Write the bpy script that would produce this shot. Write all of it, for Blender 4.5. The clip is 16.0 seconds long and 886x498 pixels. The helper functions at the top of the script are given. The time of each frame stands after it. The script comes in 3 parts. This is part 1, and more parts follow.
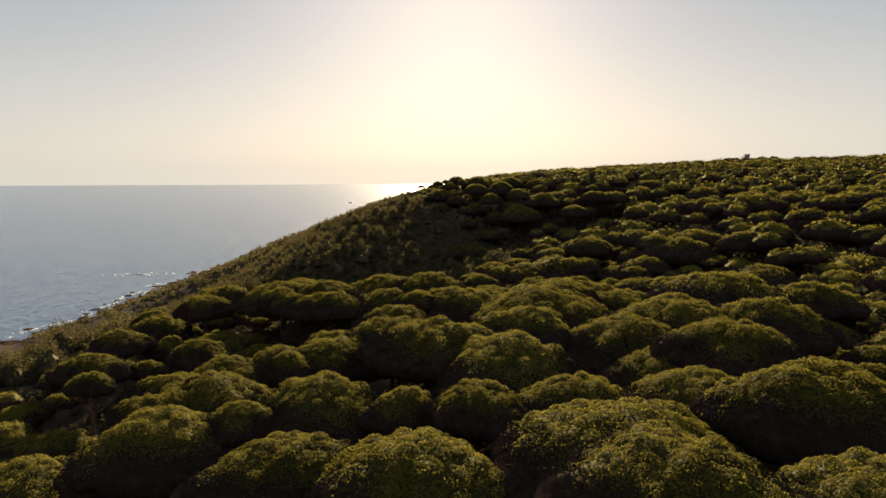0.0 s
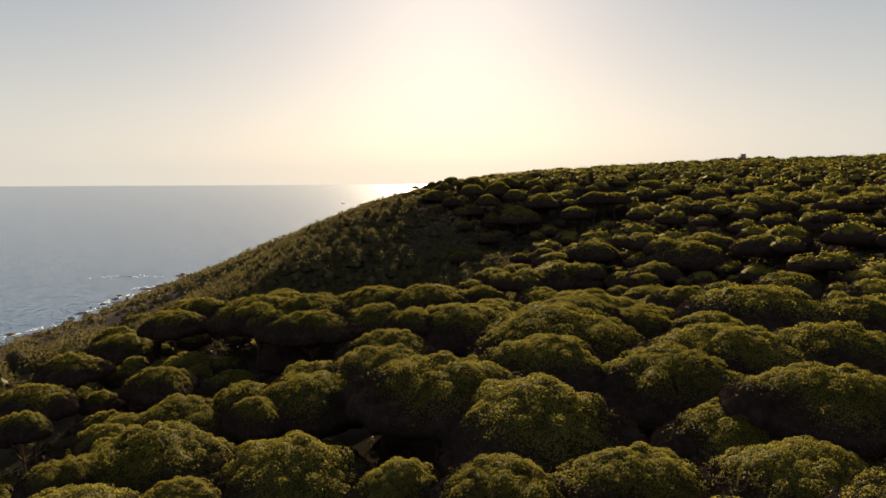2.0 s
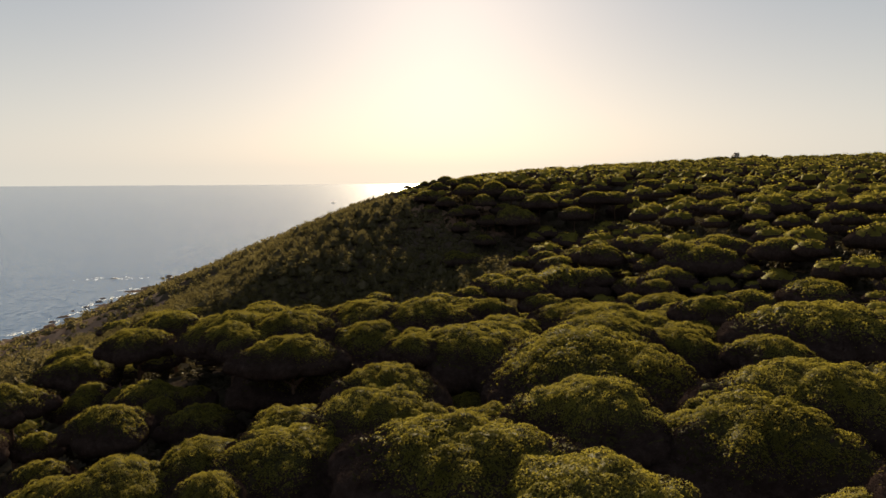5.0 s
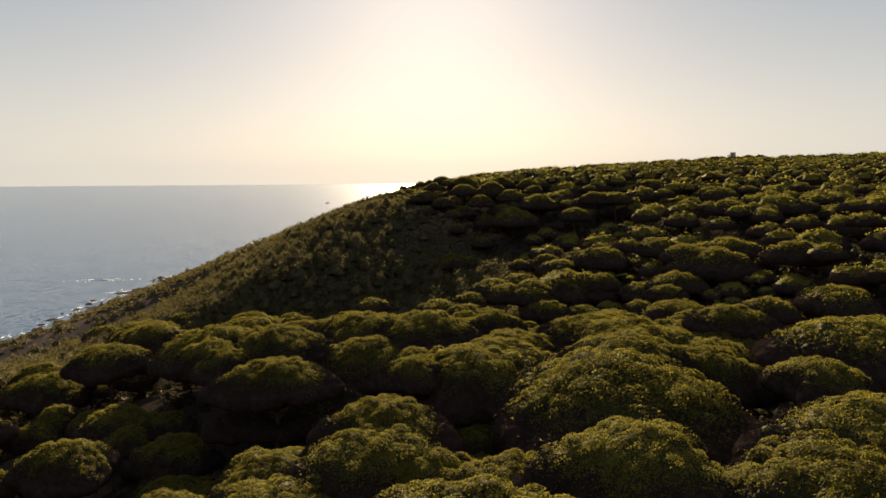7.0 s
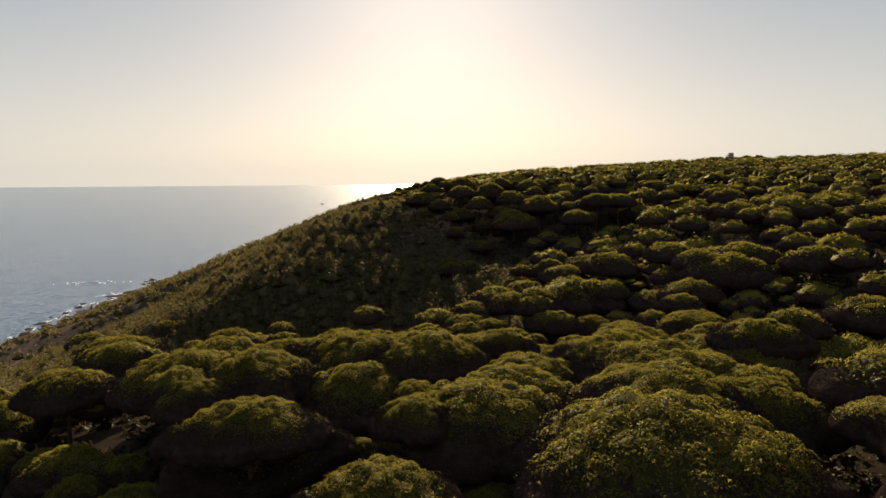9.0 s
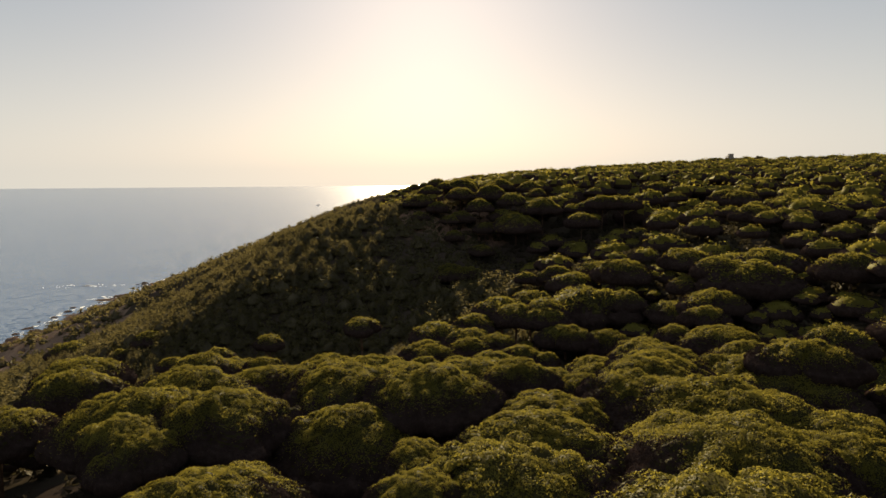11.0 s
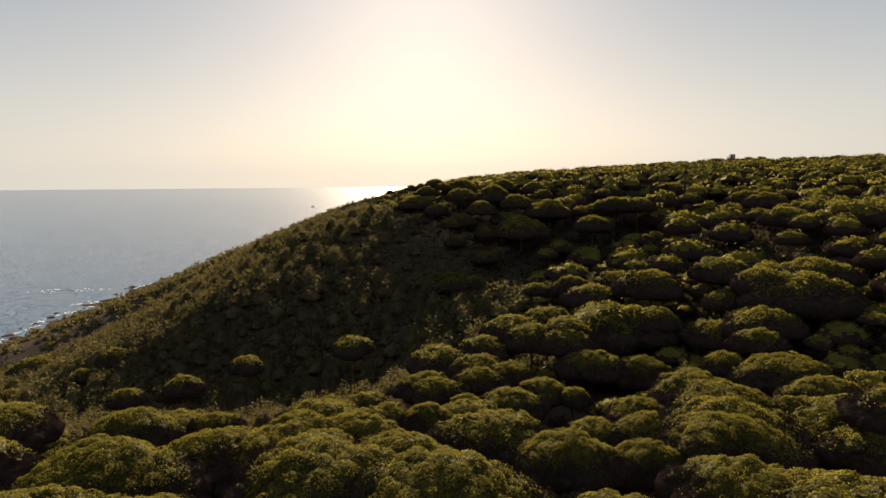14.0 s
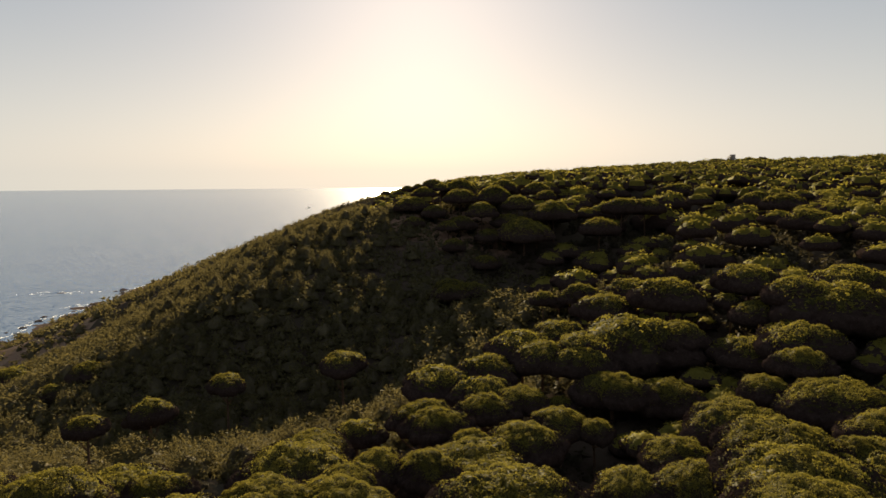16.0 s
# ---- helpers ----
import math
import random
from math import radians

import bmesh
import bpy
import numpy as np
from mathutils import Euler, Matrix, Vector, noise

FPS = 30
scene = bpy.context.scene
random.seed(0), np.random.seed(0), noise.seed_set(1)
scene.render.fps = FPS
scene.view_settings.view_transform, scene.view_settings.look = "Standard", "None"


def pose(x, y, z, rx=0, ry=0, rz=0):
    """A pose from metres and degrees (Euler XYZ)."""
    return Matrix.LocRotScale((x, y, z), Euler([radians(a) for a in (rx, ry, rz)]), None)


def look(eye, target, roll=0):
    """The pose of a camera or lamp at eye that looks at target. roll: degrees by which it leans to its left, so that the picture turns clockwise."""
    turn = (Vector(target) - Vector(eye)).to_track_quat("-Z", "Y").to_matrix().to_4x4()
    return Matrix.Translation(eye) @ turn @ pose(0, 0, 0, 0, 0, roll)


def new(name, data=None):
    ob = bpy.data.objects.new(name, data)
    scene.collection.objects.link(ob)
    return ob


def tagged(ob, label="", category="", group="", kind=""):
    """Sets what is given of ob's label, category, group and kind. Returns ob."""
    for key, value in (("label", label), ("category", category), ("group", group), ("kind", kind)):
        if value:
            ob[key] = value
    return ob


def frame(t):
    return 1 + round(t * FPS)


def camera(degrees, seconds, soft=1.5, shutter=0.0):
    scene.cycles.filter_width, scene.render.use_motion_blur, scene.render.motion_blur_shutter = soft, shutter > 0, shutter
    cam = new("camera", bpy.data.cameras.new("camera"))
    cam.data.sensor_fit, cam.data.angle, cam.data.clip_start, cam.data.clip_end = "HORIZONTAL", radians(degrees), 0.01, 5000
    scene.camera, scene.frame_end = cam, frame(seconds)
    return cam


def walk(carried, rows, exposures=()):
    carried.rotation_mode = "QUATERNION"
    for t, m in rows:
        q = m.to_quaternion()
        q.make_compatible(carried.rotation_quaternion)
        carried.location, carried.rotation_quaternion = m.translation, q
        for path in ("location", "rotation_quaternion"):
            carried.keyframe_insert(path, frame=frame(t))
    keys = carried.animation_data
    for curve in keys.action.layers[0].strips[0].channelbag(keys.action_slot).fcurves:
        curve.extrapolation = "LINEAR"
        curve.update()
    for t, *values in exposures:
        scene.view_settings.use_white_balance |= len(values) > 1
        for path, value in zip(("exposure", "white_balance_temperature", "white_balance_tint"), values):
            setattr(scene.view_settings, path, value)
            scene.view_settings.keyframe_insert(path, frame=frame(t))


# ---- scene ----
cam = camera(65.0, 16.0, soft=1.5)
PATH = [  # seconds, eye, a point looked at, lean
    (0, (0.763, 0.520, 101.228), (0.618, 10.449, 100.054), -0.26),
    (0.5, (0.620, 3.115, 101.231), (0.499, 13.045, 100.058), -0.27),
    (1, (0.449, 5.639, 101.207), (0.353, 15.570, 100.035), -0.28),
    (1.5, (0.259, 8.018, 101.166), (0.186, 17.949, 99.995), -0.29),
    (2, (0.057, 10.213, 101.116), (0.008, 20.144, 99.945), -0.30),
    (2.5, (-0.153, 12.217, 101.064), (-0.178, 22.148, 99.893), -0.32),
    (3, (-0.364, 14.041, 101.014), (-0.366, 23.972, 99.842), -0.32),
    (3.5, (-0.573, 15.712, 100.971), (-0.551, 25.643, 99.796), -0.33),
    (4, (-0.775, 17.266, 100.935), (-0.730, 27.197, 99.759), -0.34),
    (4.8, (-1.080, 19.609, 100.899), (-0.999, 29.539, 99.720), -0.36),
    (5.6, (-1.356, 21.922, 100.888), (-1.241, 31.852, 99.707), -0.37),
    (6.5, (-1.630, 24.670, 100.899), (-1.478, 34.599, 99.716), -0.38),
    (7, (-1.766, 26.319, 100.911), (-1.596, 36.248, 99.729), -0.39),
    (7.5, (-1.892, 28.080, 100.925), (-1.703, 38.008, 99.744), -0.39),
    (8, (-2.009, 29.961, 100.938), (-1.803, 39.889, 99.759), -0.40),
    (8.5, (-2.118, 31.967, 100.946), (-1.897, 41.896, 99.770), -0.40),
    (9, (-2.223, 34.097, 100.948), (-1.987, 44.025, 99.775), -0.41),
    (9.8, (-2.383, 37.740, 100.930), (-2.125, 47.668, 99.763), -0.41),
    (10.7, (-2.561, 42.130, 100.871), (-2.280, 52.059, 99.712), -0.42),
    (11.5, (-2.721, 46.221, 100.779), (-2.422, 56.150, 99.627), -0.43),
    (12, (-2.823, 48.835, 100.703), (-2.512, 58.764, 99.555), -0.43),
    (12.5, (-2.924, 51.476, 100.614), (-2.603, 61.405, 99.470), -0.43),
    (13, (-3.023, 54.127, 100.515), (-2.691, 64.056, 99.373), -0.43),
    (13.5, (-3.116, 56.776, 100.410), (-2.773, 66.705, 99.271), -0.43),
    (14, (-3.199, 59.410, 100.304), (-2.844, 69.339, 99.166), -0.43),
    (14.5, (-3.265, 62.016, 100.204), (-2.897, 71.945, 99.068), -0.43),
    (15, (-3.304, 64.582, 100.118), (-2.924, 74.510, 98.984), -0.43),
    (15.5, (-3.308, 67.089, 100.058), (-2.914, 77.017, 98.925), -0.43),
    (16, (-3.262, 69.516, 100.034), (-2.855, 79.443, 98.905), -0.43),
]
walk(cam, [(t, look(eye, target, roll)) for t, eye, target, roll in PATH],
     exposures=[(0.0, 2.05, 6750, 13), (16.0, 2.05, 6750, 13)])

# ---- daylight: a low sun straight ahead, in a hazy sky ----
SUN_ELEVATION, SUN_EAST = radians(16.5), radians(0.7)
sun_data = bpy.data.lights.new("sun", "SUN")
sun_data.energy, sun_data.angle, sun_data.color = 5.0, radians(0.6), (1.0, 0.84, 0.56)
sun = new("sun", sun_data)
sun_way = Vector((math.sin(SUN_EAST) * math.cos(SUN_ELEVATION), math.cos(SUN_EAST) * math.cos(SUN_ELEVATION), math.sin(SUN_ELEVATION)))
sun.matrix_world = look(sun_way * 300 + Vector((0, 0, 100)), (0, 0, 100))

world = bpy.data.worlds.new("sky")
scene.world = world
world.use_nodes = True
wn, wl = world.node_tree.nodes, world.node_tree.links
wn.clear()
sky = wn.new("ShaderNodeTexSky")
sky.sky_type, sky.sun_disc = "NISHITA", False
sky.sun_elevation, sky.sun_rotation = SUN_ELEVATION, SUN_EAST
sky.altitude, sky.air_density, sky.dust_density, sky.ozone_density = 100, 1.0, 2.2, 1.0
bg = wn.new("ShaderNodeBackground")
bg.inputs["Strength"].default_value = 0.230
wo = wn.new("ShaderNodeOutputWorld")
# thin marine haze whitens the whole dome evenly
haze = wn.new("ShaderNodeVectorMath"); haze.operation = "MULTIPLY_ADD"
haze.inputs[1].default_value = (0.0106, 0.0106, 0.0123)
haze.inputs[2].default_value = (0.345, 0.404, 0.452)
wl.new(sky.outputs["Color"], haze.inputs[0])
# the haze lies thickest low over the sea
co = wn.new("ShaderNodeTexCoord"); xyz = wn.new("ShaderNodeSeparateXYZ")
wl.new(co.outputs["Generated"], xyz.inputs["Vector"])
low = wn.new("ShaderNodeMapRange"); low.interpolation_type = "SMOOTHERSTEP"
low.inputs["From Min"].default_value, low.inputs["From Max"].default_value = 0.34, -0.10
wl.new(xyz.outputs["Z"], low.inputs["Value"])
layer = wn.new("ShaderNodeVectorMath"); layer.operation = "MULTIPLY_ADD"
layer.inputs[1].default_value = (0.350, 0.297, 0.180)
wl.new(low.outputs["Result"], layer.inputs[0])
wl.new(haze.outputs["Vector"], layer.inputs[2])
wl.new(layer.outputs["Vector"], bg.inputs["Color"])
wl.new(bg.outputs["Background"], wo.inputs["Surface"])


# ---- materials ----
def material(name):
    m = bpy.data.materials.new(name)
    m.use_nodes = True
    m.node_tree.nodes.clear()
    return m, m.node_tree.nodes, m.node_tree.links


def ramp(nodes, links, source, stops):
    r = nodes.new("ShaderNodeValToRGB")
    e = r.color_ramp.elements
    while len(e) < len(stops):
        e.new(0.5)
    for el, (p, c) in zip(e, stops):
        el.position, el.color = p, (*c, 1)
    links.new(source, r.inputs["Fac"])
    return r.outputs["Color"]


def noise_of(nodes, links, scale, detail=4.0, rough=0.6, coords="Object"):
    tc = nodes.new("ShaderNodeTexCoord")
    n = nodes.new("ShaderNodeTexNoise")
    n.inputs["Scale"].default_value, n.inputs["Detail"].default_value, n.inputs["Roughness"].default_value = scale, detail, rough
    links.new(tc.outputs[coords], n.inputs["Vector"])
    return n.outputs["Fac"]


def foliage(name, dark, mid, light, through_light, translucency=0.35):
    """Needles or small leaves: a dull face that lets some light through, varied by tree, by patch and by tuft."""
    m, n, l = material(name)
    geo = n.new("ShaderNodeNewGeometry")
    info = n.new("ShaderNodeObjectInfo")
    big = noise_of(n, l, 0.35, 3.0)
    add = n.new("ShaderNodeMath"); add.operation = "MULTIPLY_ADD"
    l.new(geo.outputs["Random Per Island"], add.inputs[0]); add.inputs[1].default_value = 0.10
    l.new(big, add.inputs[2])
    add2 = n.new("ShaderNodeMath"); add2.operation = "MULTIPLY_ADD"
    l.new(info.outputs["Random"], add2.inputs[0]); add2.inputs[1].default_value = 0.22
    l.new(add.outputs[0], add2.inputs[2])
    grain = noise_of(n, l, 2.6, 4.0, 0.65)
    add3 = n.new("ShaderNodeMath"); add3.operation = "MULTIPLY_ADD"
    l.new(grain, add3.inputs[0]); add3.inputs[1].default_value = 0.30
    l.new(add2.outputs[0], add3.inputs[2])
    fit_ = n.new("ShaderNodeMath"); fit_.operation = "MULTIPLY"; fit_.inputs[1].default_value = 0.72
    l.new(add3.outputs[0], fit_.inputs[0])
    col = ramp(n, l, fit_.outputs[0], [(0.42, dark), (0.62, mid), (0.86, light)])
    bump = n.new("ShaderNodeBump"); bump.inputs["Strength"].default_value = 0.5; bump.inputs["Distance"].default_value = 0.08
    l.new(grain, bump.inputs["Height"])
    dif = n.new("ShaderNodeBsdfDiffuse"); l.new(col, dif.inputs["Color"]); l.new(bump.outputs["Normal"], dif.inputs["Normal"])
    tra = n.new("ShaderNodeBsdfTranslucent"); l.new(bump.outputs["Normal"], tra.inputs["Normal"])
    tint = n.new("ShaderNodeMix"); tint.data_type = "RGBA"; tint.blend_type = "MIX"; tint.inputs["Factor"].default_value = 0.6
    l.new(col, tint.inputs["A"]); tint.inputs["B"].default_value = (*through_light, 1)
    l.new(tint.outputs["Result"], tra.inputs["Color"])
    mix = n.new("ShaderNodeMixShader"); mix.inputs["Fac"].default_value = translucency
    l.new(dif.outputs[0], mix.inputs[1]); l.new(tra.outputs[0], mix.inputs[2])
    glo = n.new("ShaderNodeBsdfGlossy"); glo.inputs["Roughness"].default_value = 0.5
    glo.inputs["Color"].default_value = (0.8, 0.8, 0.7, 1)
    mix2 = n.new("ShaderNodeMixShader"); mix2.inputs["Fac"].default_value = 0.005
    l.new(mix.outputs[0], mix2.inputs[1]); l.new(glo.outputs[0], mix2.inputs[2])
    out = n.new("ShaderNodeOutputMaterial"); l.new(mix2.outputs[0], out.inputs["Surface"])
    return m


def rough_surface(name, stops, scale, fine, bump, roughness=0.9, coords="Object"):
    m, n, l = material(name)
    a = noise_of(n, l, scale, 5.0, 0.6, coords)
    b = noise_of(n, l, fine, 6.0, 0.7, coords)
    mx = n.new("ShaderNodeMath"); mx.operation = "MULTIPLY_ADD"
    l.new(b, mx.inputs[0]); mx.inputs[1].default_value = 0.5
    half = n.new("ShaderNodeMath"); half.operation = "MULTIPLY"; half.inputs[1].default_value = 0.6
    l.new(a, half.inputs[0]); l.new(half.outputs[0], mx.inputs[2])
    col = ramp(n, l, mx.outputs[0], stops)
    p = n.new("ShaderNodeBsdfDiffuse")
    l.new(col, p.inputs["Color"]); p.inputs["Roughness"].default_value = roughness
    bp = n.new("ShaderNodeBump"); bp.inputs["Strength"].default_value = 0.7; bp.inputs["Distance"].default_value = bump
    l.new(b, bp.inputs["Height"]); l.new(bp.outputs["Normal"], p.inputs["Normal"])
    out = n.new("ShaderNodeOutputMaterial"); l.new(p.outputs[0], out.inputs["Surface"])
    return m


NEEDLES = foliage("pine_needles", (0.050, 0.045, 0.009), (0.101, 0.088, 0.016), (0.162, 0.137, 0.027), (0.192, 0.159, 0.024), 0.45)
# darker copy of the needle colour, painting shade into gaps between sprays
CLUMP_SHADE = foliage("pine_needles_shade_tone", (0.018, 0.016, 0.006), (0.034, 0.030, 0.010), (0.054, 0.048, 0.014), (0.08, 0.07, 0.015), 0.1)
SCRUB = foliage("scrub_leaves", (0.032, 0.029, 0.014), (0.060, 0.052, 0.023), (0.096, 0.080, 0.035), (0.115, 0.092, 0.032), 0.36)
BRUSH = foliage("scrub_inner_leaves", (0.042, 0.035, 0.021), (0.066, 0.055, 0.032), (0.094, 0.078, 0.044), (0.10, 0.085, 0.04), 0.1)
# heath colour darkened to stand for shade in the gaps between crowns
HEATH_SHADE = foliage("heath_leaves_with_shade", (0.020, 0.016, 0.011), (0.036, 0.029, 0.019), (0.058, 0.047, 0.030), (0.06, 0.05, 0.02), 0.2)
BARK = rough_surface("pine_bark", [(0.3, (0.035, 0.023, 0.016)), (0.55, (0.085, 0.054, 0.038)), (0.8, (0.15, 0.10, 0.074))], 1.2, 9.0, 0.04)
# twig brown, darkened to paint shade on the crowns' lower sides
TWIG_SHADE = rough_surface("twigs_with_painted_shade", [(0.3, (0.017, 0.011, 0.010)), (0.55, (0.034, 0.023, 0.020)), (0.8, (0.062, 0.044, 0.037))], 2.2, 9.0, 0.35)
SOIL = rough_surface("forest_soil", [(0.30, (0.027, 0.020, 0.016)), (0.5, (0.048, 0.036, 0.028)), (0.62, (0.043, 0.036, 0.025)), (0.8, (0.074, 0.055, 0.041))], 0.06, 0.9, 0.15)


def reddened(m, centre, radii, colour):
    """A stretch of drier, redder soil with a ragged edge, on the brow of the hill."""
    n, l = m.node_tree.nodes, m.node_tree.links
    dif = next(k for k in n if k.type == "BSDF_DIFFUSE")
    was = dif.inputs["Color"].links[0].from_socket
    tc = n.new("ShaderNodeTexCoord")
    mp = n.new("ShaderNodeMapping")
    mp.inputs["Location"].default_value = (-centre[0] / radii[0], -centre[1] / radii[1], 0)
    mp.inputs["Scale"].default_value = (1 / radii[0], 1 / radii[1], 0)
    l.new(tc.outputs["Object"], mp.inputs["Vector"])
    ln = n.new("ShaderNodeVectorMath"); ln.operation = "LENGTH"
    l.new(mp.outputs["Vector"], ln.inputs[0])
    ragged = noise_of(n, l, 0.22, 5.0, 0.65)
    add = n.new("ShaderNodeMath"); add.operation = "MULTIPLY_ADD"; add.inputs[1].default_value = 1.6
    l.new(ragged, add.inputs[0]); l.new(ln.outputs["Value"], add.inputs[2])
    edge = n.new("ShaderNodeMapRange"); edge.inputs["From Min"].default_value, edge.inputs["From Max"].default_value = 1.85, 1.55
    l.new(add.outputs[0], edge.inputs["Value"])
    mix = n.new("ShaderNodeMix"); mix.data_type = "RGBA"; mix.blend_type = "MIX"
    l.new(edge.outputs["Result"], mix.inputs["Factor"])
    red = ramp(n, l, noise_of(n, l, 0.8, 5.0, 0.65), [(0.3, tuple(c * 0.45 for c in colour)), (0.7, colour)])
    l.new(was, mix.inputs["A"]); l.new(red, mix.inputs["B"])
    l.new(mix.outputs["Result"], dif.inputs["Color"])


reddened(SOIL, (6, 252), (17, 18), (0.20, 0.125, 0.088))
ROCK = rough_surface("red_sandstone", [(0.3, (0.07, 0.048, 0.036)), (0.5, (0.15, 0.10, 0.072)), (0.75, (0.26, 0.185, 0.135))], 0.12, 1.1, 0.3)


def sea_material():
    m, n, l = material("sea_water")
    tc = n.new("ShaderNodeTexCoord")
    mp = n.new("ShaderNodeMapping"); mp.inputs["Scale"].default_value = (0.9, 1.0, 1.0); mp.inputs["Rotation"].default_value = (0, 0, radians(-35))
    l.new(tc.outputs["Object"], mp.inputs["Vector"])
    slopes = None
    for scale, weight in ((0.04, 0.05), (0.15, 0.13), (0.45, 0.36), (1.4, 0.42)):
        k = n.new("ShaderNodeTexNoise")
        k.inputs["Scale"].default_value, k.inputs["Detail"].default_value, k.inputs["Roughness"].default_value = scale, 2.0, 0.5
        l.new(mp.outputs["Vector"], k.inputs["Vector"])
        w = n.new("ShaderNodeVectorMath"); w.operation = "MULTIPLY_ADD"
        w.inputs[1].default_value, w.inputs[2].default_value = (weight, weight, 0), (-weight / 2, -weight / 2, 0)
        l.new(k.outputs["Color"], w.inputs[0])
        if slopes is None:
            slopes = w.outputs["Vector"]
        else:
            s2 = n.new("ShaderNodeVectorMath"); l.new(slopes, s2.inputs[0]); l.new(w.outputs["Vector"], s2.inputs[1])
            slopes = s2.outputs["Vector"]
    # the water lies calmer far out
    place = n.new("ShaderNodeSeparateXYZ"); l.new(tc.outputs["Object"], place.inputs["Vector"])
    calm = n.new("ShaderNodeMapRange"); calm.interpolation_type = "SMOOTHSTEP"
    for key, value in (("From Min", 700), ("From Max", 4150), ("To Min", 1.0), ("To Max", 0.1)):
        calm.inputs[key].default_value = value
    l.new(place.outputs["Y"], calm.inputs["Value"])
    swell = n.new("ShaderNodeVectorMath"); swell.operation = "SCALE"
    l.new(slopes, swell.inputs[0]); l.new(calm.outputs["Result"], swell.inputs["Scale"])
    up = n.new("ShaderNodeVectorMath"); up.inputs[1].default_value = (0, 0, 1)
    l.new(swell.outputs["Vector"], up.inputs[0])
    facing = n.new("ShaderNodeVectorMath"); facing.operation = "NORMALIZE"
    l.new(up.outputs["Vector"], facing.inputs[0])
    p = n.new("ShaderNodeBsdfPrincipled")
    p.inputs["Base Color"].default_value = (0.048, 0.080, 0.140, 1)
    p.inputs["Roughness"].default_value, p.inputs["IOR"].default_value = 0.17, 1.333
    p.inputs["Specular IOR Level"].default_value = 0.26
    l.new(facing.outputs["Vector"], p.inputs["Normal"])
    out = n.new("ShaderNodeOutputMaterial"); l.new(p.outputs[0], out.inputs["Surface"])
    return m


SEA = sea_material()


def plain(name, colour, roughness):
    m, n, l = material(name)
    p = n.new("ShaderNodeBsdfPrincipled")
    f = noise_of(n, l, 2.0, 5.0)
    col = ramp(n, l, f, [(0.3, tuple(c * 0.8 for c in colour)), (0.7, colour)])
    l.new(col, p.inputs["Base Color"]); p.inputs["Roughness"].default_value = roughness
    out = n.new("ShaderNodeOutputMaterial"); l.new(p.outputs[0], out.inputs["Surface"])
    return m


FOAM = plain("sea_foam", (0.80, 0.80, 0.78), 0.8)
PAINT = plain("white_boat_paint", (0.78, 0.78, 0.76), 0.4)
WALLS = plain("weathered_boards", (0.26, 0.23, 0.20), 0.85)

# ---- the lie of the land ----
RISES = [  # east, north, breadth, height
    (450, 700, 300, 12.6), (5, 275, 22, 7.6), (-15, 36, 32, 3.5), (28, 339, 45, 6.8), (-31, 91, 22, 3.5),
    (-44, 272, 22, 5.1), (600, 600, 110, 9.4), (-45, 222, 22, 6.1), (0, -60, 45, 5.7), (69, 425, 45, 3),
    (328, 785, 60, 4.0), (462, 725, 45, 3.0), (12, 150, 11, 4.5), (22, 188, 12, 3),
]
HOLLOWS = [  # east, north, breadth, height
    (7, 162, 32, -11.8), (-128, 337, 45, -11), (35, 108, 22, -6.5), (-57, 190, 32, -4.3), (-100, 520, 70, -12.1),
    (9, 212, 22, -5), (300, 1100, 110, -13.1), (-150, 150, 70, -8.3), (95, 264, 45, -3), (600, 1100, 110, -8.7),
    (-95, 233, 45, -8), (-178, 406, 45, -4.3), (62, 146, 22, -2.1), (-90, 288, 30, -3.5), (-125, 330, 30, -2),
    (-25, 165, 24, -4.5), (-38, 348, 28, -8), (-42, 160, 28, -3), (-8, 278, 13, -1), (-4, 284, 13, -2.6),
    (-165, 270, 38, -10), (20, 214, 11, -5), (38, 228, 14, -6), (60, 256, 15, -5),
]
MOUNDS = RISES + HOLLOWS
# West edge of the pine wood, by northing; west of it grows low scrub.
EDGE_Y = (-2000, 60, 100, 130, 150, 165, 200, 235, 255, 300, 400, 700, 6000)
EDGE_X = (-60, -58, -46, -24, -6, 6, 22, 10, -1, -5, -28, -30, 0)


def wobble(x, y, size, seed):
    """A cheap smooth unevenness, -1 to 1, with waves of about the given size."""
    a = np.sin(x / size * 2.1 + 1.3 * seed + 1.7 * np.sin(y / size * 1.3 + seed))
    b = np.sin(y / size * 1.9 - 0.7 * seed + 1.5 * np.sin(x / size * 1.1 - 2.0 * seed))
    return 0.5 * (a + b)


def coast(y):
    return -262 + 0.08 * np.clip(y - 400, 0, 400) + 0.6 * np.maximum(y - 800, 0) + 5 * np.sin(y / 23.0) + 3 * np.sin(y / 9.0 + 1)


def canopy(x, y):
    u = np.maximum(x - coast(y), 0)
    z = 96 * (1 - np.exp(-(u / 150) ** 1.5))
    for gx, gy, s, h in MOUNDS:
        z = z + h * np.exp(-((x - gx) ** 2 + (y - gy) ** 2) / (2 * s * s))
    return z


def wooded(x, y):
    w = np.clip((x - np.interp(y, EDGE_Y, EDGE_X)) / 24 + 0.5, 0, 1)
    return w * w * (3 - 2 * w)


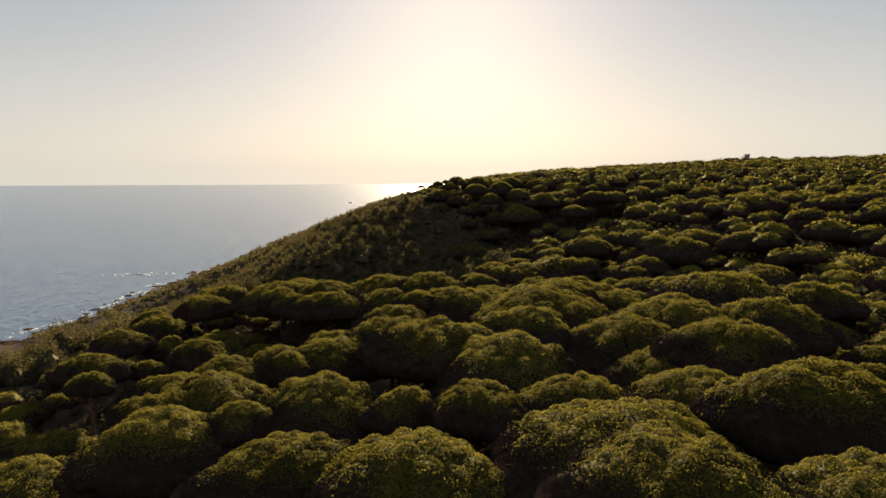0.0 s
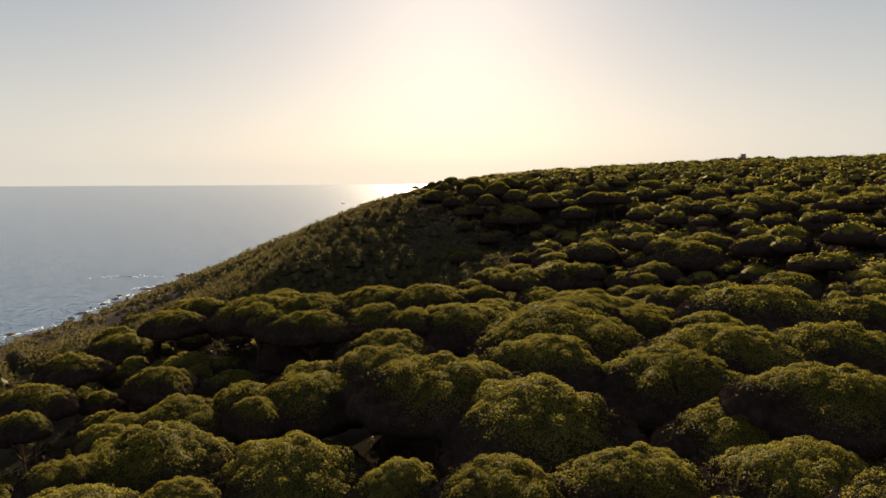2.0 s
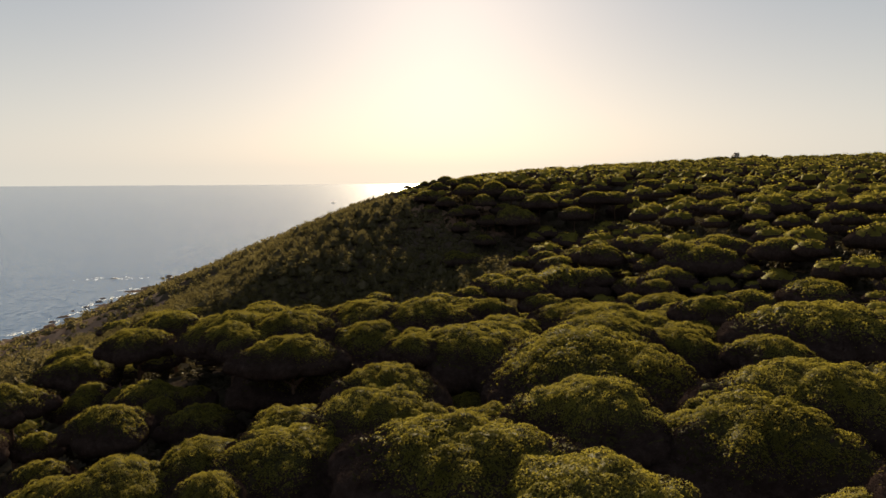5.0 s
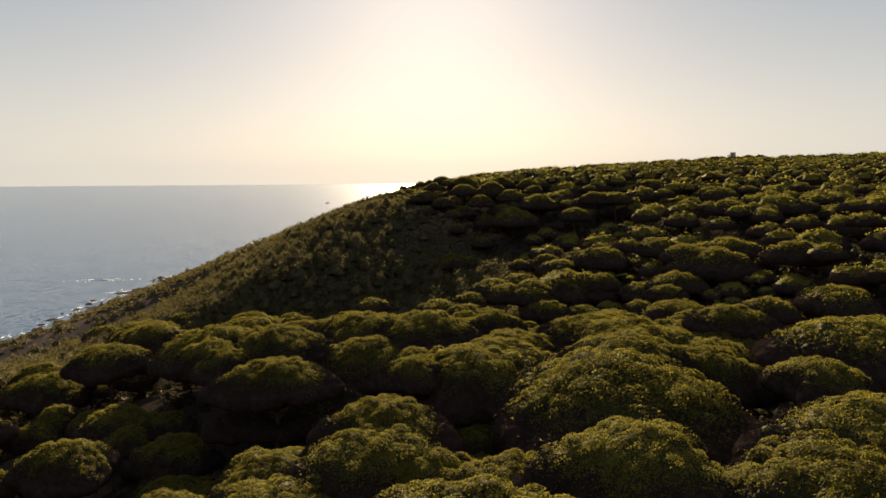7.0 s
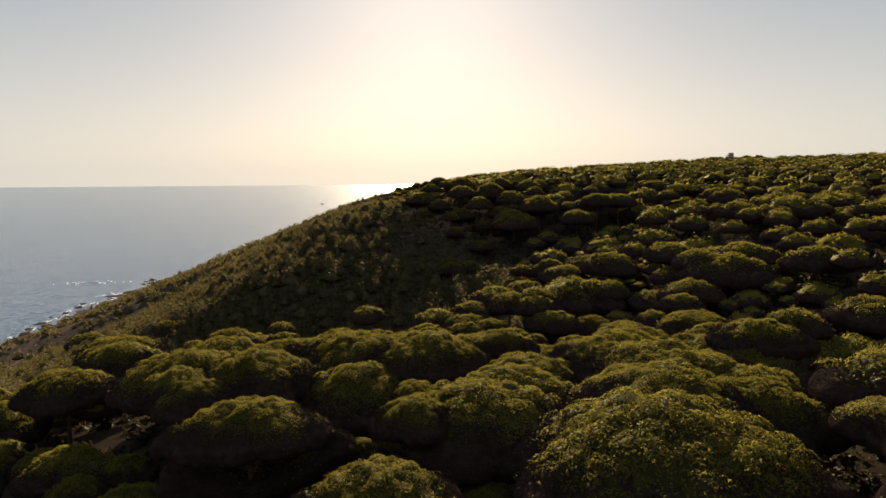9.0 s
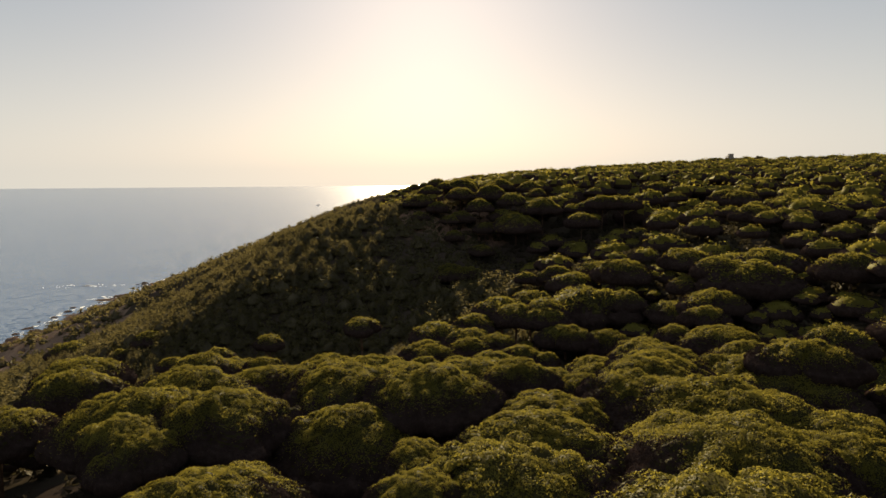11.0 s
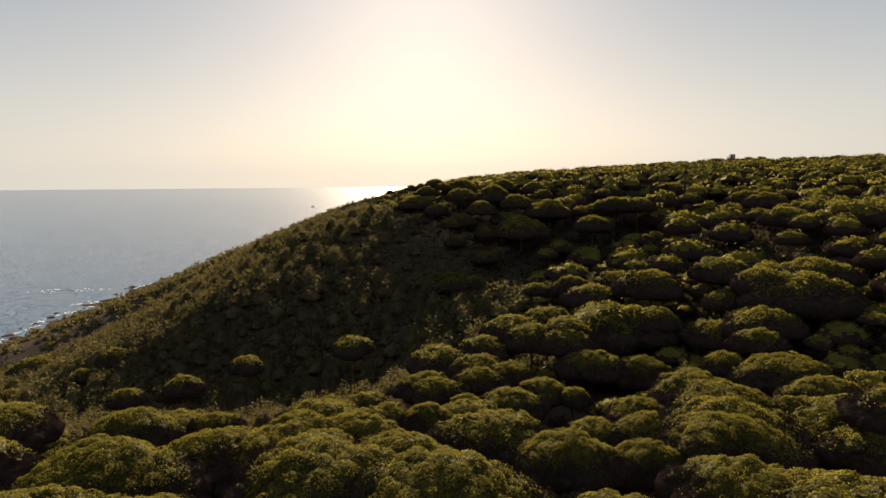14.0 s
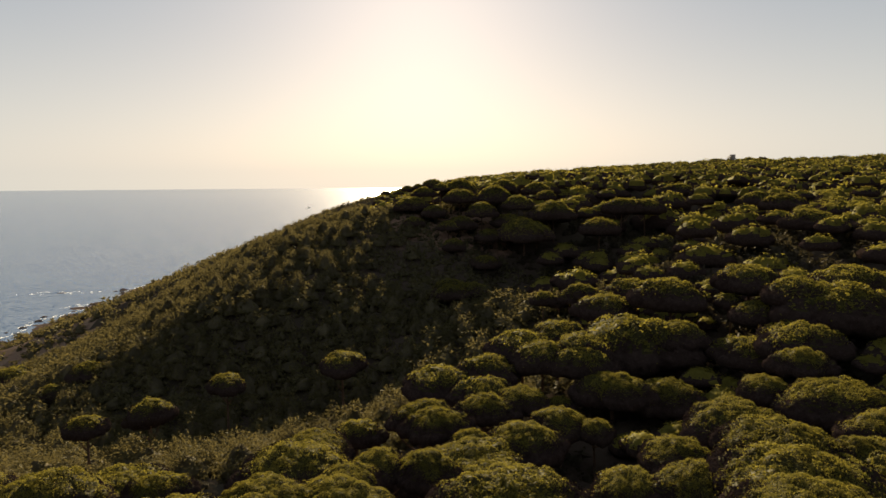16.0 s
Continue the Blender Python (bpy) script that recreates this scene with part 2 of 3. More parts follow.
def ground(x, y):
    x, y = np.asarray(x, float), np.asarray(y, float)
    inland = np.clip((x - coast(y)) / 60, 0, 1)
    z = canopy(x, y) - inland * (2.9 + 4.3 * wooded(x, y))
    z = z + 0.35 * wobble(x, y, 7.0, 2) * inland + 1.2 * (1 - inland) * wobble(x, y, 11.0, 3)
    shelf = np.clip(1 - np.abs(x - coast(y) - 45) / 50, 0, 1)
    z = z + shelf * (1.6 * wobble(x, y, 8.0, 6) + 0.8 * wobble(x + y, y - x, 4.5, 8))
    return np.where(x < coast(y), -4.0 + 0.02 * (x - coast(y)), z)


def mesh_of(name, verts, faces, mats, face_mats=None, smooth=False):
    """A mesh from arrays; faces is one array, or a list of arrays, of equal-sized faces."""
    me = bpy.data.meshes.new(name)
    parts_ = faces if isinstance(faces, list) else [faces]
    loops = np.concatenate([f.ravel() for f in parts_]).astype(np.int32)
    sizes = np.concatenate([np.full(len(f), f.shape[1], np.int32) for f in parts_])
    me.vertices.add(len(verts))
    me.vertices.foreach_set("co", np.asarray(verts, np.float32).ravel())
    me.loops.add(len(loops))
    me.loops.foreach_set("vertex_index", loops)
    me.polygons.add(len(sizes))
    me.polygons.foreach_set("loop_start", np.concatenate([[0], np.cumsum(sizes)[:-1]]).astype(np.int32))
    me.polygons.foreach_set("loop_total", sizes)
    for mt in mats:
        me.materials.append(mt)
    if face_mats is not None:
        me.polygons.foreach_set("material_index", np.asarray(face_mats, np.int32))
    me.polygons.foreach_set("use_smooth", np.full(len(sizes), smooth) if isinstance(smooth, bool) else smooth)
    me.update(calc_edges=True)
    me.validate()
    return me


def grid_faces(nx, ny):
    i = np.arange(nx * ny).reshape(ny, nx)
    return np.stack([i[:-1, :-1], i[:-1, 1:], i[1:, 1:], i[1:, :-1]], -1).reshape(-1, 4)


# ground sheet
gx = np.concatenate([np.arange(-340, -60, 5.0), np.arange(-60, 110, 3.0), np.arange(110, 420, 10.0), np.geomspace(420, 4800, 26)])
gy = np.concatenate([-np.geomspace(900, 60, 14), np.arange(-56, 330, 3.0), np.arange(330, 900, 10.0), np.geomspace(900, 4800, 26)])
GX, GY = np.meshgrid(gx, gy)
GZ = ground(GX, GY)
land_me = mesh_of("ground", np.stack([GX, GY, GZ], -1).reshape(-1, 3), grid_faces(len(gx), len(gy)), [SOIL, ROCK], smooth=True)
mid = np.add.reduceat(GZ.ravel()[grid_faces(len(gx), len(gy))].ravel(), np.arange(0, 4 * len(land_me.polygons), 4)) / 4
fx = GX.ravel()[grid_faces(len(gx), len(gy))[:, 0]]; fy = GY.ravel()[grid_faces(len(gx), len(gy))[:, 0]]
land_me.polygons.foreach_set("material_index", (mid < np.interp(fy, (380, 520), (37, 20)) + 7 * wobble(fx, fy, 17.0, 5)).astype(np.int32))
tagged(new("ground", land_me), "brown soil of a wooded headland sloping to the sea", "ground", kind="structure")

# sea sheet
sx = np.linspace(-4800, 4800, 5); sy = np.array([-1500.0, 0, 1500, 3000, 4150])
SX, SY = np.meshgrid(sx, sy)
sea_me = mesh_of("sea", np.stack([SX, SY, np.zeros_like(SX)], -1).reshape(-1, 3), grid_faces(5, 5), [SEA])
tagged(new("water", sea_me), "grey-blue rippled sea glittering towards the low sun", "sea", kind="structure")


# ---- plants ----
def umbrella(rng, high, under, leaves, leaf, clumps, clump, heads, rings, sectors, rim=1.28, ragged=1.0, fuzz=0.35, lobes=(0.02, 0.08), bend=2.2, depth=0.0, bare=1.0, lean=0.0, tuck=0.85, skirt=0.76):
    """A crown of radius one: a flat, many-headed dome of dense clumps that turns under at its rim, set all over
    with small sprays of needles. Vertices and face arrays: clumps, dark lower side, foot, crown of the dome, green
    sprays, sprays in shade tone."""
    edge = [(k, rng.uniform(0.5, 1.0) * a * ragged, rng.uniform(0, 6.28)) for k, a in ((2, 0.12), (3, 0.12), (5, 0.09), (9, 0.06))]
    tops = []
    for k in range(heads):
        q, w = math.sqrt((k + 0.5) / heads) * 0.95, k * 2.39996 + rng.uniform(-0.5, 0.5)
        tops.append((q * math.cos(w), q * math.sin(w), rng.uniform(0.28, 0.46) * math.sqrt(15 / max(heads, 8)), rng.uniform(*lobes) * (1.3 - q)))

    def surface(s, th):
        R = 1 + sum(a * np.sin(k * th + o) for k, a, o in edge)
        over = np.clip(s - 1, 0, 1)
        rho = np.minimum(s, 1) - tuck * over ** 2
        z = high * (1 - np.clip(s, 0, 1) ** bend) - under * over
        x, y = R * rho * np.cos(th), R * rho * np.sin(th)
        lift = np.zeros_like(x)
        for cx, cy, r, h in tops:
            lift = np.maximum(lift, h * np.clip(1 - ((x - cx) ** 2 + (y - cy) ** 2) / r ** 2, 0, 1) ** 0.6)
        return np.stack([x, y, z + lift * np.clip(1.3 - s, 0, 1)], -1)

    def facing(s, th):
        e = 0.02
        c = surface(s, th)
        n = np.cross(surface(s + e, th) - c, surface(s, th + e / np.maximum(s, 0.1)) - c)
        return c, n / (np.linalg.norm(n, axis=1, keepdims=True) + 1e-9)

    # the clumps, spaced like seeds in a head, then jostled
    k = np.arange(clumps) + 0.5
    cs = np.clip(np.sqrt(k / clumps) * rim + rng.normal(0, 0.3 * clump, clumps), 0.02, rim)
    seeds = surface(cs, k * 2.39996 + rng.normal(0, 0.3 * clump, clumps) / np.maximum(cs, 0.1))
    wide = clump * rng.uniform(0.75, 1.45, clumps)
    bulge = wide * rng.uniform(0.45, 1.05, clumps)

    def lumpy(s, th):
        """Points on the clumps, and the way each one faces."""
        c, n = facing(s, th)
        d2 = ((c[:, None, :] - seeds[None]) ** 2).sum(-1)
        rise = bulge * np.sqrt(np.clip(1 - d2 / wide ** 2, 0, 1))
        best = rise.argmax(1)
        h = rise[np.arange(len(c)), best]
        tilt = (c - seeds[best]) / wide[best, None] * (h > 0)[:, None]
        m = n + 0.9 * tilt
        return c + n * h[:, None], m / (np.linalg.norm(m, axis=1, keepdims=True) + 1e-9), h / bulge[best]

    ps = np.concatenate([np.sqrt(np.linspace(0.001, 1.0, rings - 4)), [1.12, 1.25, 1.40, 1.6]])
    tt = np.linspace(0, 2 * np.pi, sectors, endpoint=False)
    PS, TT = np.meshgrid(ps, tt, indexing="ij")
    skin = lumpy(PS.ravel(), TT.ravel())[0] * (1 - depth) - [0, 0, 0.42 * clump]
    i = np.arange(rings * sectors).reshape(rings, sectors)
    j = np.roll(i, -1, 1)
    quads = np.stack([i[:-1], i[1:], j[1:], j[:-1]], -1).reshape(-1, 4)
    # faces low on the crown get the shade-dark twig colour
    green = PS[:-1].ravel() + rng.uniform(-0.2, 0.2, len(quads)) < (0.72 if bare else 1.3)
    base = len(skin)
    skin = np.vstack([skin, skin[i[-1]].mean(0) - [0, 0, 0.04], skin[i[0]].mean(0)])
    capb = np.stack([i[-1], np.full(sectors, base), j[-1]], -1)
    capt = np.stack([i[0], j[0], np.full(sectors, base + 1)], -1)
    # sprays of needles, thickest on the heads of the clumps
    ls = np.sqrt(rng.uniform(0, 1, 2 * leaves)) * rim
    th = rng.uniform(0, 6.2832, 2 * leaves)
    p, d, up = lumpy(ls, th)
    keep = np.argsort(rng.uniform(0, 1, 2 * leaves) ** 0.7 - 0.6 * up + bare * np.clip(ls - 0.7, 0, 1))[:leaves]
    p, d = p[keep], d[keep]
    # below the shoulder sprays take the dark twig tone, painting the crown's shaded side
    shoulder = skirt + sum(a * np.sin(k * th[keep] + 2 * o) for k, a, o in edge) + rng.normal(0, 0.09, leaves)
    shade_sprays = (ls[keep] > shoulder) if bare else np.zeros(leaves, bool)
    p = p * (1 - depth * rng.uniform(0, 1, leaves)[:, None]) - d * (0.2 * clump * rng.uniform(0, 1, leaves)[:, None] ** 2)
    d = d + rng.normal(0, 0.38, d.shape) + [0, 0, lean]
    d /= np.linalg.norm(d, axis=1, keepdims=True) + 1e-9
    t1 = np.cross(d, rng.normal(size=d.shape))
    t1 /= np.linalg.norm(t1, axis=1, keepdims=True) + 1e-9
    t2 = np.cross(d, t1)
    w = leaf * rng.uniform(0.6, 1.4, leaves)[:, None]
    v = np.stack([p + t1 * w * 1.3 + d * w * (0.25 + fuzz * rng.uniform(0, 1, w.shape)), p - t1 * w * 0.5 + t2 * w * 0.65 + d * w * 0.1, p - t1 * w * 0.5 - t2 * w * 0.65 + d * w * 0.1], 1).reshape(-1, 3)
    sprays = np.arange(len(v)).reshape(-1, 3) + len(skin)
    return np.vstack([skin, v]), [quads[green], quads[~green], capb, capt, sprays[~shade_sprays], sprays[shade_sprays]]


LAYERS = (2, 1, 1, 2, 0, 1)  # what the six face arrays of a crown are made of: sprays, twigs toned for shade, clumps


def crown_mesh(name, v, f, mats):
    """Sprays over dense clumps, with twigs in a painted shade tone below."""
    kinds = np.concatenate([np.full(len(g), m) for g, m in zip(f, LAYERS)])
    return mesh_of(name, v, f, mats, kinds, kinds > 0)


def tube(points, radii, sides=7):
    """A bent, tapering limb."""
    pts = [Vector(p) for p in points]
    vs = []
    for k, p in enumerate(pts):
        way = (pts[min(k + 1, len(pts) - 1)] - pts[max(k - 1, 0)]).normalized()
        s = way.orthogonal().normalized()
        u = way.cross(s)
        for a in range(sides):
            q = p + (s * math.cos(a * 2 * math.pi / sides) + u * math.sin(a * 2 * math.pi / sides)) * radii[k]
            vs.append(q[:])
    i = np.arange(len(pts) * sides).reshape(len(pts), sides)
    j = np.roll(i, -1, 1)
    return np.array(vs), np.stack([i[:-1], j[:-1], j[1:], i[1:]], -1).reshape(-1, 4)


def part(name, me, parent, label=""):
    ob = new(name, me)
    ob.parent = parent
    return tagged(ob, label)


STOREY = 7.2  # usual height of a pine, crown top over ground, at scale one


def trunk_and_limbs(rng, sides, limbs):
    """A leaning, tapering stem and the limbs that spread from it into the crown."""
    lean = rng.uniform(-0.35, 0.35, 2)
    fork = np.array([lean[0], lean[1], 3.9])
    stem = tube([(0, 0, -0.6), (lean[0] * 0.2, lean[1] * 0.2, 1.2), (lean[0] * 0.7, lean[1] * 0.7, 2.8), tuple(fork), (fork[0] * 1.2, fork[1] * 1.2, 5.4)],
                [0.26, 0.21, 0.18, 0.16, 0.07], sides)
    spread = []
    for k in range(limbs):
        a = k * 2 * math.pi / limbs + rng.uniform(-0.4, 0.4)
        out = rng.uniform(1.5, 2.6)
        z0 = rng.uniform(2.9, 4.0)
        start = np.array([fork[0] * z0 / 3.9, fork[1] * z0 / 3.9, z0])
        end = start + [out * math.cos(a), out * math.sin(a), rng.uniform(1.0, 1.7)]
        mid_ = (start + end) / 2 + [0, 0, -0.15]
        spread.append(tube([start, mid_, end], [0.10, 0.075, 0.035], max(sides - 2, 4)))
    return stem, spread


def pine_model(seed, detail):
    """The meshes of one pine, crown radius 4 m, crown top STOREY over its foot."""
    rng = np.random.default_rng(seed)
    leaves, leaf, clumps, clump, heads, rings, sectors = {
        "near": (30000, 0.0108, 330, 0.105, 16, 40, 120), "middle": (12000, 0.0160, 270, 0.115, 15, 30, 84), "fair": (5200, 0.0225, 190, 0.13, 14, 20, 52), "far": (3000, 0.027, 150, 0.145, 13, 18, 40),
        "brow": (4200, 0.0235, 150, 0.145, 13, 20, 44), "remote": (280, 0.055, 50, 0.22, 9, 10, 18), "speck": (34, 0.10, 14, 0.36, 6, 7, 10)}[detail]
    deep, tuck = {"near": (0.0, 1.15), "middle": (0.0, 1.1), "fair": (0.03, 1.0), "far": (0.04, 1.0)}.get(detail, (0.14, 0.75))
    if detail == "brow":  # freer crowns: higher domes, flat below
        v, f = umbrella(rng, rng.uniform(0.48, 0.60), 0.16, leaves, leaf, clumps, clump, heads, rings, sectors, tuck=1.3, skirt=0.97)
    else:
        v, f = umbrella(rng, rng.uniform(0.33, 0.43), rng.uniform(0.38, 0.50) + deep, leaves, leaf, clumps, clump, heads, rings, sectors, tuck=tuck)
    v = v * 4.0
    v[:, 2] += STOREY - v[:, 2].max() + 0.1
    return v, f, trunk_and_limbs(rng, {"near": 8, "middle": 6}.get(detail, 5), {"near": 6, "middle": 4}.get(detail, 2))


MODELS = {}
for detail, kinds in (("near", 6), ("middle", 6), ("far", 5), ("brow", 5)):
    for k in range(kinds):
        v, f, (stem, spread) = pine_model((50 if detail == "brow" else 100) * len(detail) + k, detail)
        MODELS[detail, k] = (crown_mesh("crown", v, f, [NEEDLES, TWIG_SHADE, CLUMP_SHADE]), mesh_of("trunk", *stem, [BARK], smooth=True),
                             [mesh_of("limb", *limb, [BARK], smooth=True) for limb in spread])


def pine(x, y, top, radius, detail, k, turn, stretch=1.0, thin=False):
    """One pine; radius and top fix its size."""
    foot = float(ground(x, y))
    crown_me, trunk_me, limb_mes = MODELS[detail, k]
    tree = new("pine_tree")
    s = radius / 4.0
    tall = max((top - foot) / STOREY, 0.45)
    tree.matrix_basis = pose(x, y, foot, 0, 0, turn)
    trunk = part("trunk", trunk_me, tree)
    trunk.scale = (0.5 + 0.5 * s, 0.5 + 0.5 * s, tall)
    for limb_me in limb_mes:
        part("limb", limb_me, trunk)
    crown = part("crown", crown_me, tree)
    flat = 0.95 * s + 0.02 if thin else 0.75 * s + 0.25
    crown.scale = (s * stretch, s / stretch ** 0.5, flat)
    crown.location = (0, 0, top - foot - STOREY * flat)
    size = "broad-crowned" if radius > 4.1 else "small" if radius < 2.9 else "mid-sized"
    spot = "in dense wood" if wooded(x, y) > 0.6 else "beside scrub"
    tagged(tree, size + " umbrella pine with a domed green crown " + spot, "tree", "umbrella pines of the headland")
    return tree


FIRST_STAND = [  # east, north, crown top, crown radius
    (7.5, 20.5, 93.1, 3.5), (7.6, 26.9, 92, 5), (-0.6, 27, 90.6, 4.4), (15.9, 28.5, 93.1, 4), (-6.7, 30.4, 89.1, 3.5),
    (12.5, 33.4, 91.4, 3), (2.1, 34, 90.6, 2.4), (7.1, 34.6, 90.7, 3), (-14.8, 35.5, 88.5, 3.7), (-1.9, 36.7, 89.5, 1.9),
    (-10.9, 36.9, 88.6, 1.8), (16.3, 38.9, 92.6, 3.3), (-6.8, 39, 89.4, 3.7), (13.1, 39.7, 90.8, 3.4), (4, 42, 91.1, 4.5),
    (-18.7, 42.6, 87, 1.9), (-15.4, 45.6, 87.4, 4.5), (-0.3, 46.3, 91, 4.2), (-10.5, 47, 88.7, 1.6), (-19.6, 48.6, 86.5, 1.7),
    (13.5, 51, 90.2, 4.8), (-16.6, 52.3, 86.8, 3.2), (6.3, 52.8, 90.6, 3.7), (-8.4, 53.5, 88, 3.7),
]
NEAR_STAND = [  # east, north, crown top, crown radius
    (2, 54, 88.8, 3), (-13, 54.3, 87.2, 2.8), (18.5, 55, 90.7, 4.7), (25.7, 55.2, 90.8, 4.3), (-21.5, 55.4, 84.6, 2.5),
    (15.2, 55.6, 89.4, 2.5), (-2.4, 55.9, 88.3, 2.9), (-4.4, 57, 88.9, 3.7), (-9.3, 57.9, 87.5, 3.1), (-30.3, 58, 84, 1.7),
    (-4.1, 60.5, 89.2, 3), (9, 65.5, 89.9, 7.2), (-34.9, 66.9, 83.2, 3), (-24.2, 67.4, 84.5, 2.7), (22.7, 68.2, 88.9, 2.9),
    (-3, 70.3, 88.7, 2), (-12, 70.4, 88.6, 3.1), (0.8, 72.5, 88.7, 4.8), (11.9, 73.4, 89.3, 4.8), (29.6, 74.3, 90, 5.8),
    (-35.8, 74.9, 83.7, 2.9), (-12.5, 75, 86.7, 4.6), (39.3, 75.3, 88.8, 4.4), (18.3, 75.8, 87.6, 4.1),
]
CREST_STAND = [  # east, north, crown top, crown radius
    (-3, 75.9, 87.8, 1.7), (12.8, 78.5, 87.6, 5.8), (29.5, 78.9, 86.7, 4), (20.5, 80.3, 87.1, 3.9), (-18.7, 80.9, 86.6, 2.6),
    (3.6, 81.7, 86.9, 4.6), (-19.8, 81.8, 87.1, 2.6), (15.5, 84.4, 87.7, 5.6), (-7, 85.4, 86.3, 4.7), (-15.2, 85.6, 87.3, 4.1),
    (5.4, 85.9, 86.5, 4.3), (-21.2, 87.5, 86.9, 4.7), (-2.3, 88.4, 87.9, 4.2), (11.6, 88.6, 87.1, 3.4), (-32.2, 90.7, 84.5, 3.5),
    (-8.1, 91.8, 87, 4.5), (-38.7, 92, 81.5, 3.6), (4.4, 93.7, 86.8, 2.5), (-41.2, 94.8, 81.6, 2.8), (-4.4, 95.6, 86.1, 3.3),
    (-20.7, 96.3, 85.7, 4.8), (-10.9, 99.2, 85.1, 4.6), (10.7, 99.8, 83.7, 2.4), (16.5, 101.6, 84.5, 3.9),
]
BANK_STAND = [  # east, north, crown top, crown radius
    (-16.2, 101.6, 84.2, 4.1), (-10.9, 102.4, 84.9, 2.8), (-7.1, 102.9, 84.6, 2.8), (-33.1, 103.1, 83.8, 3.7), (-22.5, 105.1, 84.6, 2.9),
    (-17.3, 106.2, 83.8, 1.6), (2, 106.5, 83.2, 3.8), (32.1, 106.6, 82, 4.7), (-7.3, 107.8, 83.3, 1.9), (34.5, 108.4, 84.1, 4.5),
    (-20.6, 108.6, 83, 3.1), (19.9, 109.5, 83.1, 4.8), (48.8, 111.7, 81, 7.2), (14.7, 112.1, 81, 2.8), (10.8, 113, 80.3, 2.6),
    (-2.6, 114.3, 81.4, 2.1), (24.6, 114.5, 80.4, 5.4), (32.1, 114.5, 80.9, 5.5), (-6, 115.2, 81.2, 1.9), (-39.3, 117.1, 80.9, 4.8),
    (29.4, 117.2, 80.4, 2), (2.5, 117.4, 78.8, 4.8), (-11.9, 118.5, 80.3, 4.1), (24.1, 118.5, 81.1, 4.6),
]
VALLEY_STAND = [  # east, north, crown top, crown radius
    (44.3, 119.1, 82.9, 3.3), (54.4, 119.1, 84.5, 4.8), (16.3, 119.6, 79.7, 2.7), (35.2, 122.1, 80.6, 3.4), (1.1, 122.2, 78.6, 4.8),
    (-40.3, 125.3, 75.7, 3.5), (5.9, 126, 78.7, 3.2), (1.4, 127, 78, 1.7), (25, 128.4, 79.3, 4.2), (13, 130, 77.4, 1.7),
    (-12.5, 130.5, 76.6, 3.2), (-1.5, 131, 78.3, 2.8), (36.2, 131.3, 80.2, 4.9), (10.2, 132, 77.9, 2.6), (-2.6, 134, 78.2, 2.9),
    (31.7, 135.8, 79.4, 2.6), (3.6, 137, 77.6, 2.8), (37.1, 139, 81.3, 3), (7.6, 139, 77.7, 2.7), (11.8, 140, 76.3, 1.4),
    (17.8, 141, 78.4, 3.8), (23.7, 141, 77.7, 3.8), (-9.7, 142.5, 73.3, 2.5), (4.3, 143, 77.6, 3.2),
]
RISE_STAND = [  # east, north, crown top, crown radius
    (41.2, 145.5, 82.6, 4.3), (-40.2, 146.1, 73.2, 2), (62.5, 146.4, 87.8, 4.8), (15.8, 146.5, 79.8, 3.1), (-0.4, 148, 77.6, 4),
    (36.4, 148.9, 80.1, 3.8), (11.6, 149, 80.1, 3.5), (5.4, 149, 78.6, 3.2), (16.3, 150, 80.7, 3.5), (43.1, 151.1, 81.7, 4.6),
    (-35.3, 152.1, 72.9, 2.5), (50.3, 154, 85.9, 7.2), (10, 154, 80.3, 4), (30.2, 155, 80.9, 3.5), (24.4, 156, 81.3, 7.3),
    (46.3, 156.8, 86.1, 3.9), (15.2, 157, 80.6, 3.5), (-38, 158, 70, 2.2), (42.1, 158.6, 82.6, 3.1), (57.2, 162.2, 86.8, 5.3),
    (41.3, 164.7, 82.5, 1.8), (44.9, 166.9, 86.2, 4.4), (33.8, 167.7, 84.2, 4.9), (-14.1, 169.6, 73.8, 3.2),
]
FAR_STAND = [  # east, north, crown top, crown radius
    (-31.1, 170, 70.7, 2.6), (26.1, 173.2, 81.2, 4.4), (-75.6, 180.9, 58.5, 2.2), (18.7, 186, 79.4, 2.1), (21.3, 186, 78.5, 1.5),
    (23.1, 186, 79.6, 2.1), (25.2, 186, 80.6, 2.8), (29.2, 186, 79.2, 4.5), (27.7, 186, 77.1, 2.4), (34, 186, 81.3, 4.3),
    (39.8, 186, 81.4, 4.9), (-69.7, 195.2, 61.9, 2.2), (-86.5, 199.8, 56.6, 3.8), (-65.1, 200.3, 64.6, 3.4), (74.8, 203.4, 92.1, 4.8),
    (3.8, 207, 77.3, 3.1), (8.6, 212, 77, 3.3), (82.9, 227.9, 94.4, 4.8), (42.4, 239.6, 88.2, 4.8), (-103.4, 241.2, 52.3, 5.8),
    (32.6, 247, 91.3, 4.8), (51.3, 251.2, 92.5, 4.8), (32.7, 253.4, 90.4, 4.8), (60, 257.5, 92, 4.8),
]
LAST_STAND = [  # east, north, crown top, crown radius
    (94.8, 263.5, 93.6, 4.8), (85.9, 302.3, 95.2, 4.8), (122.8, 326.4, 93, 4.8),
]
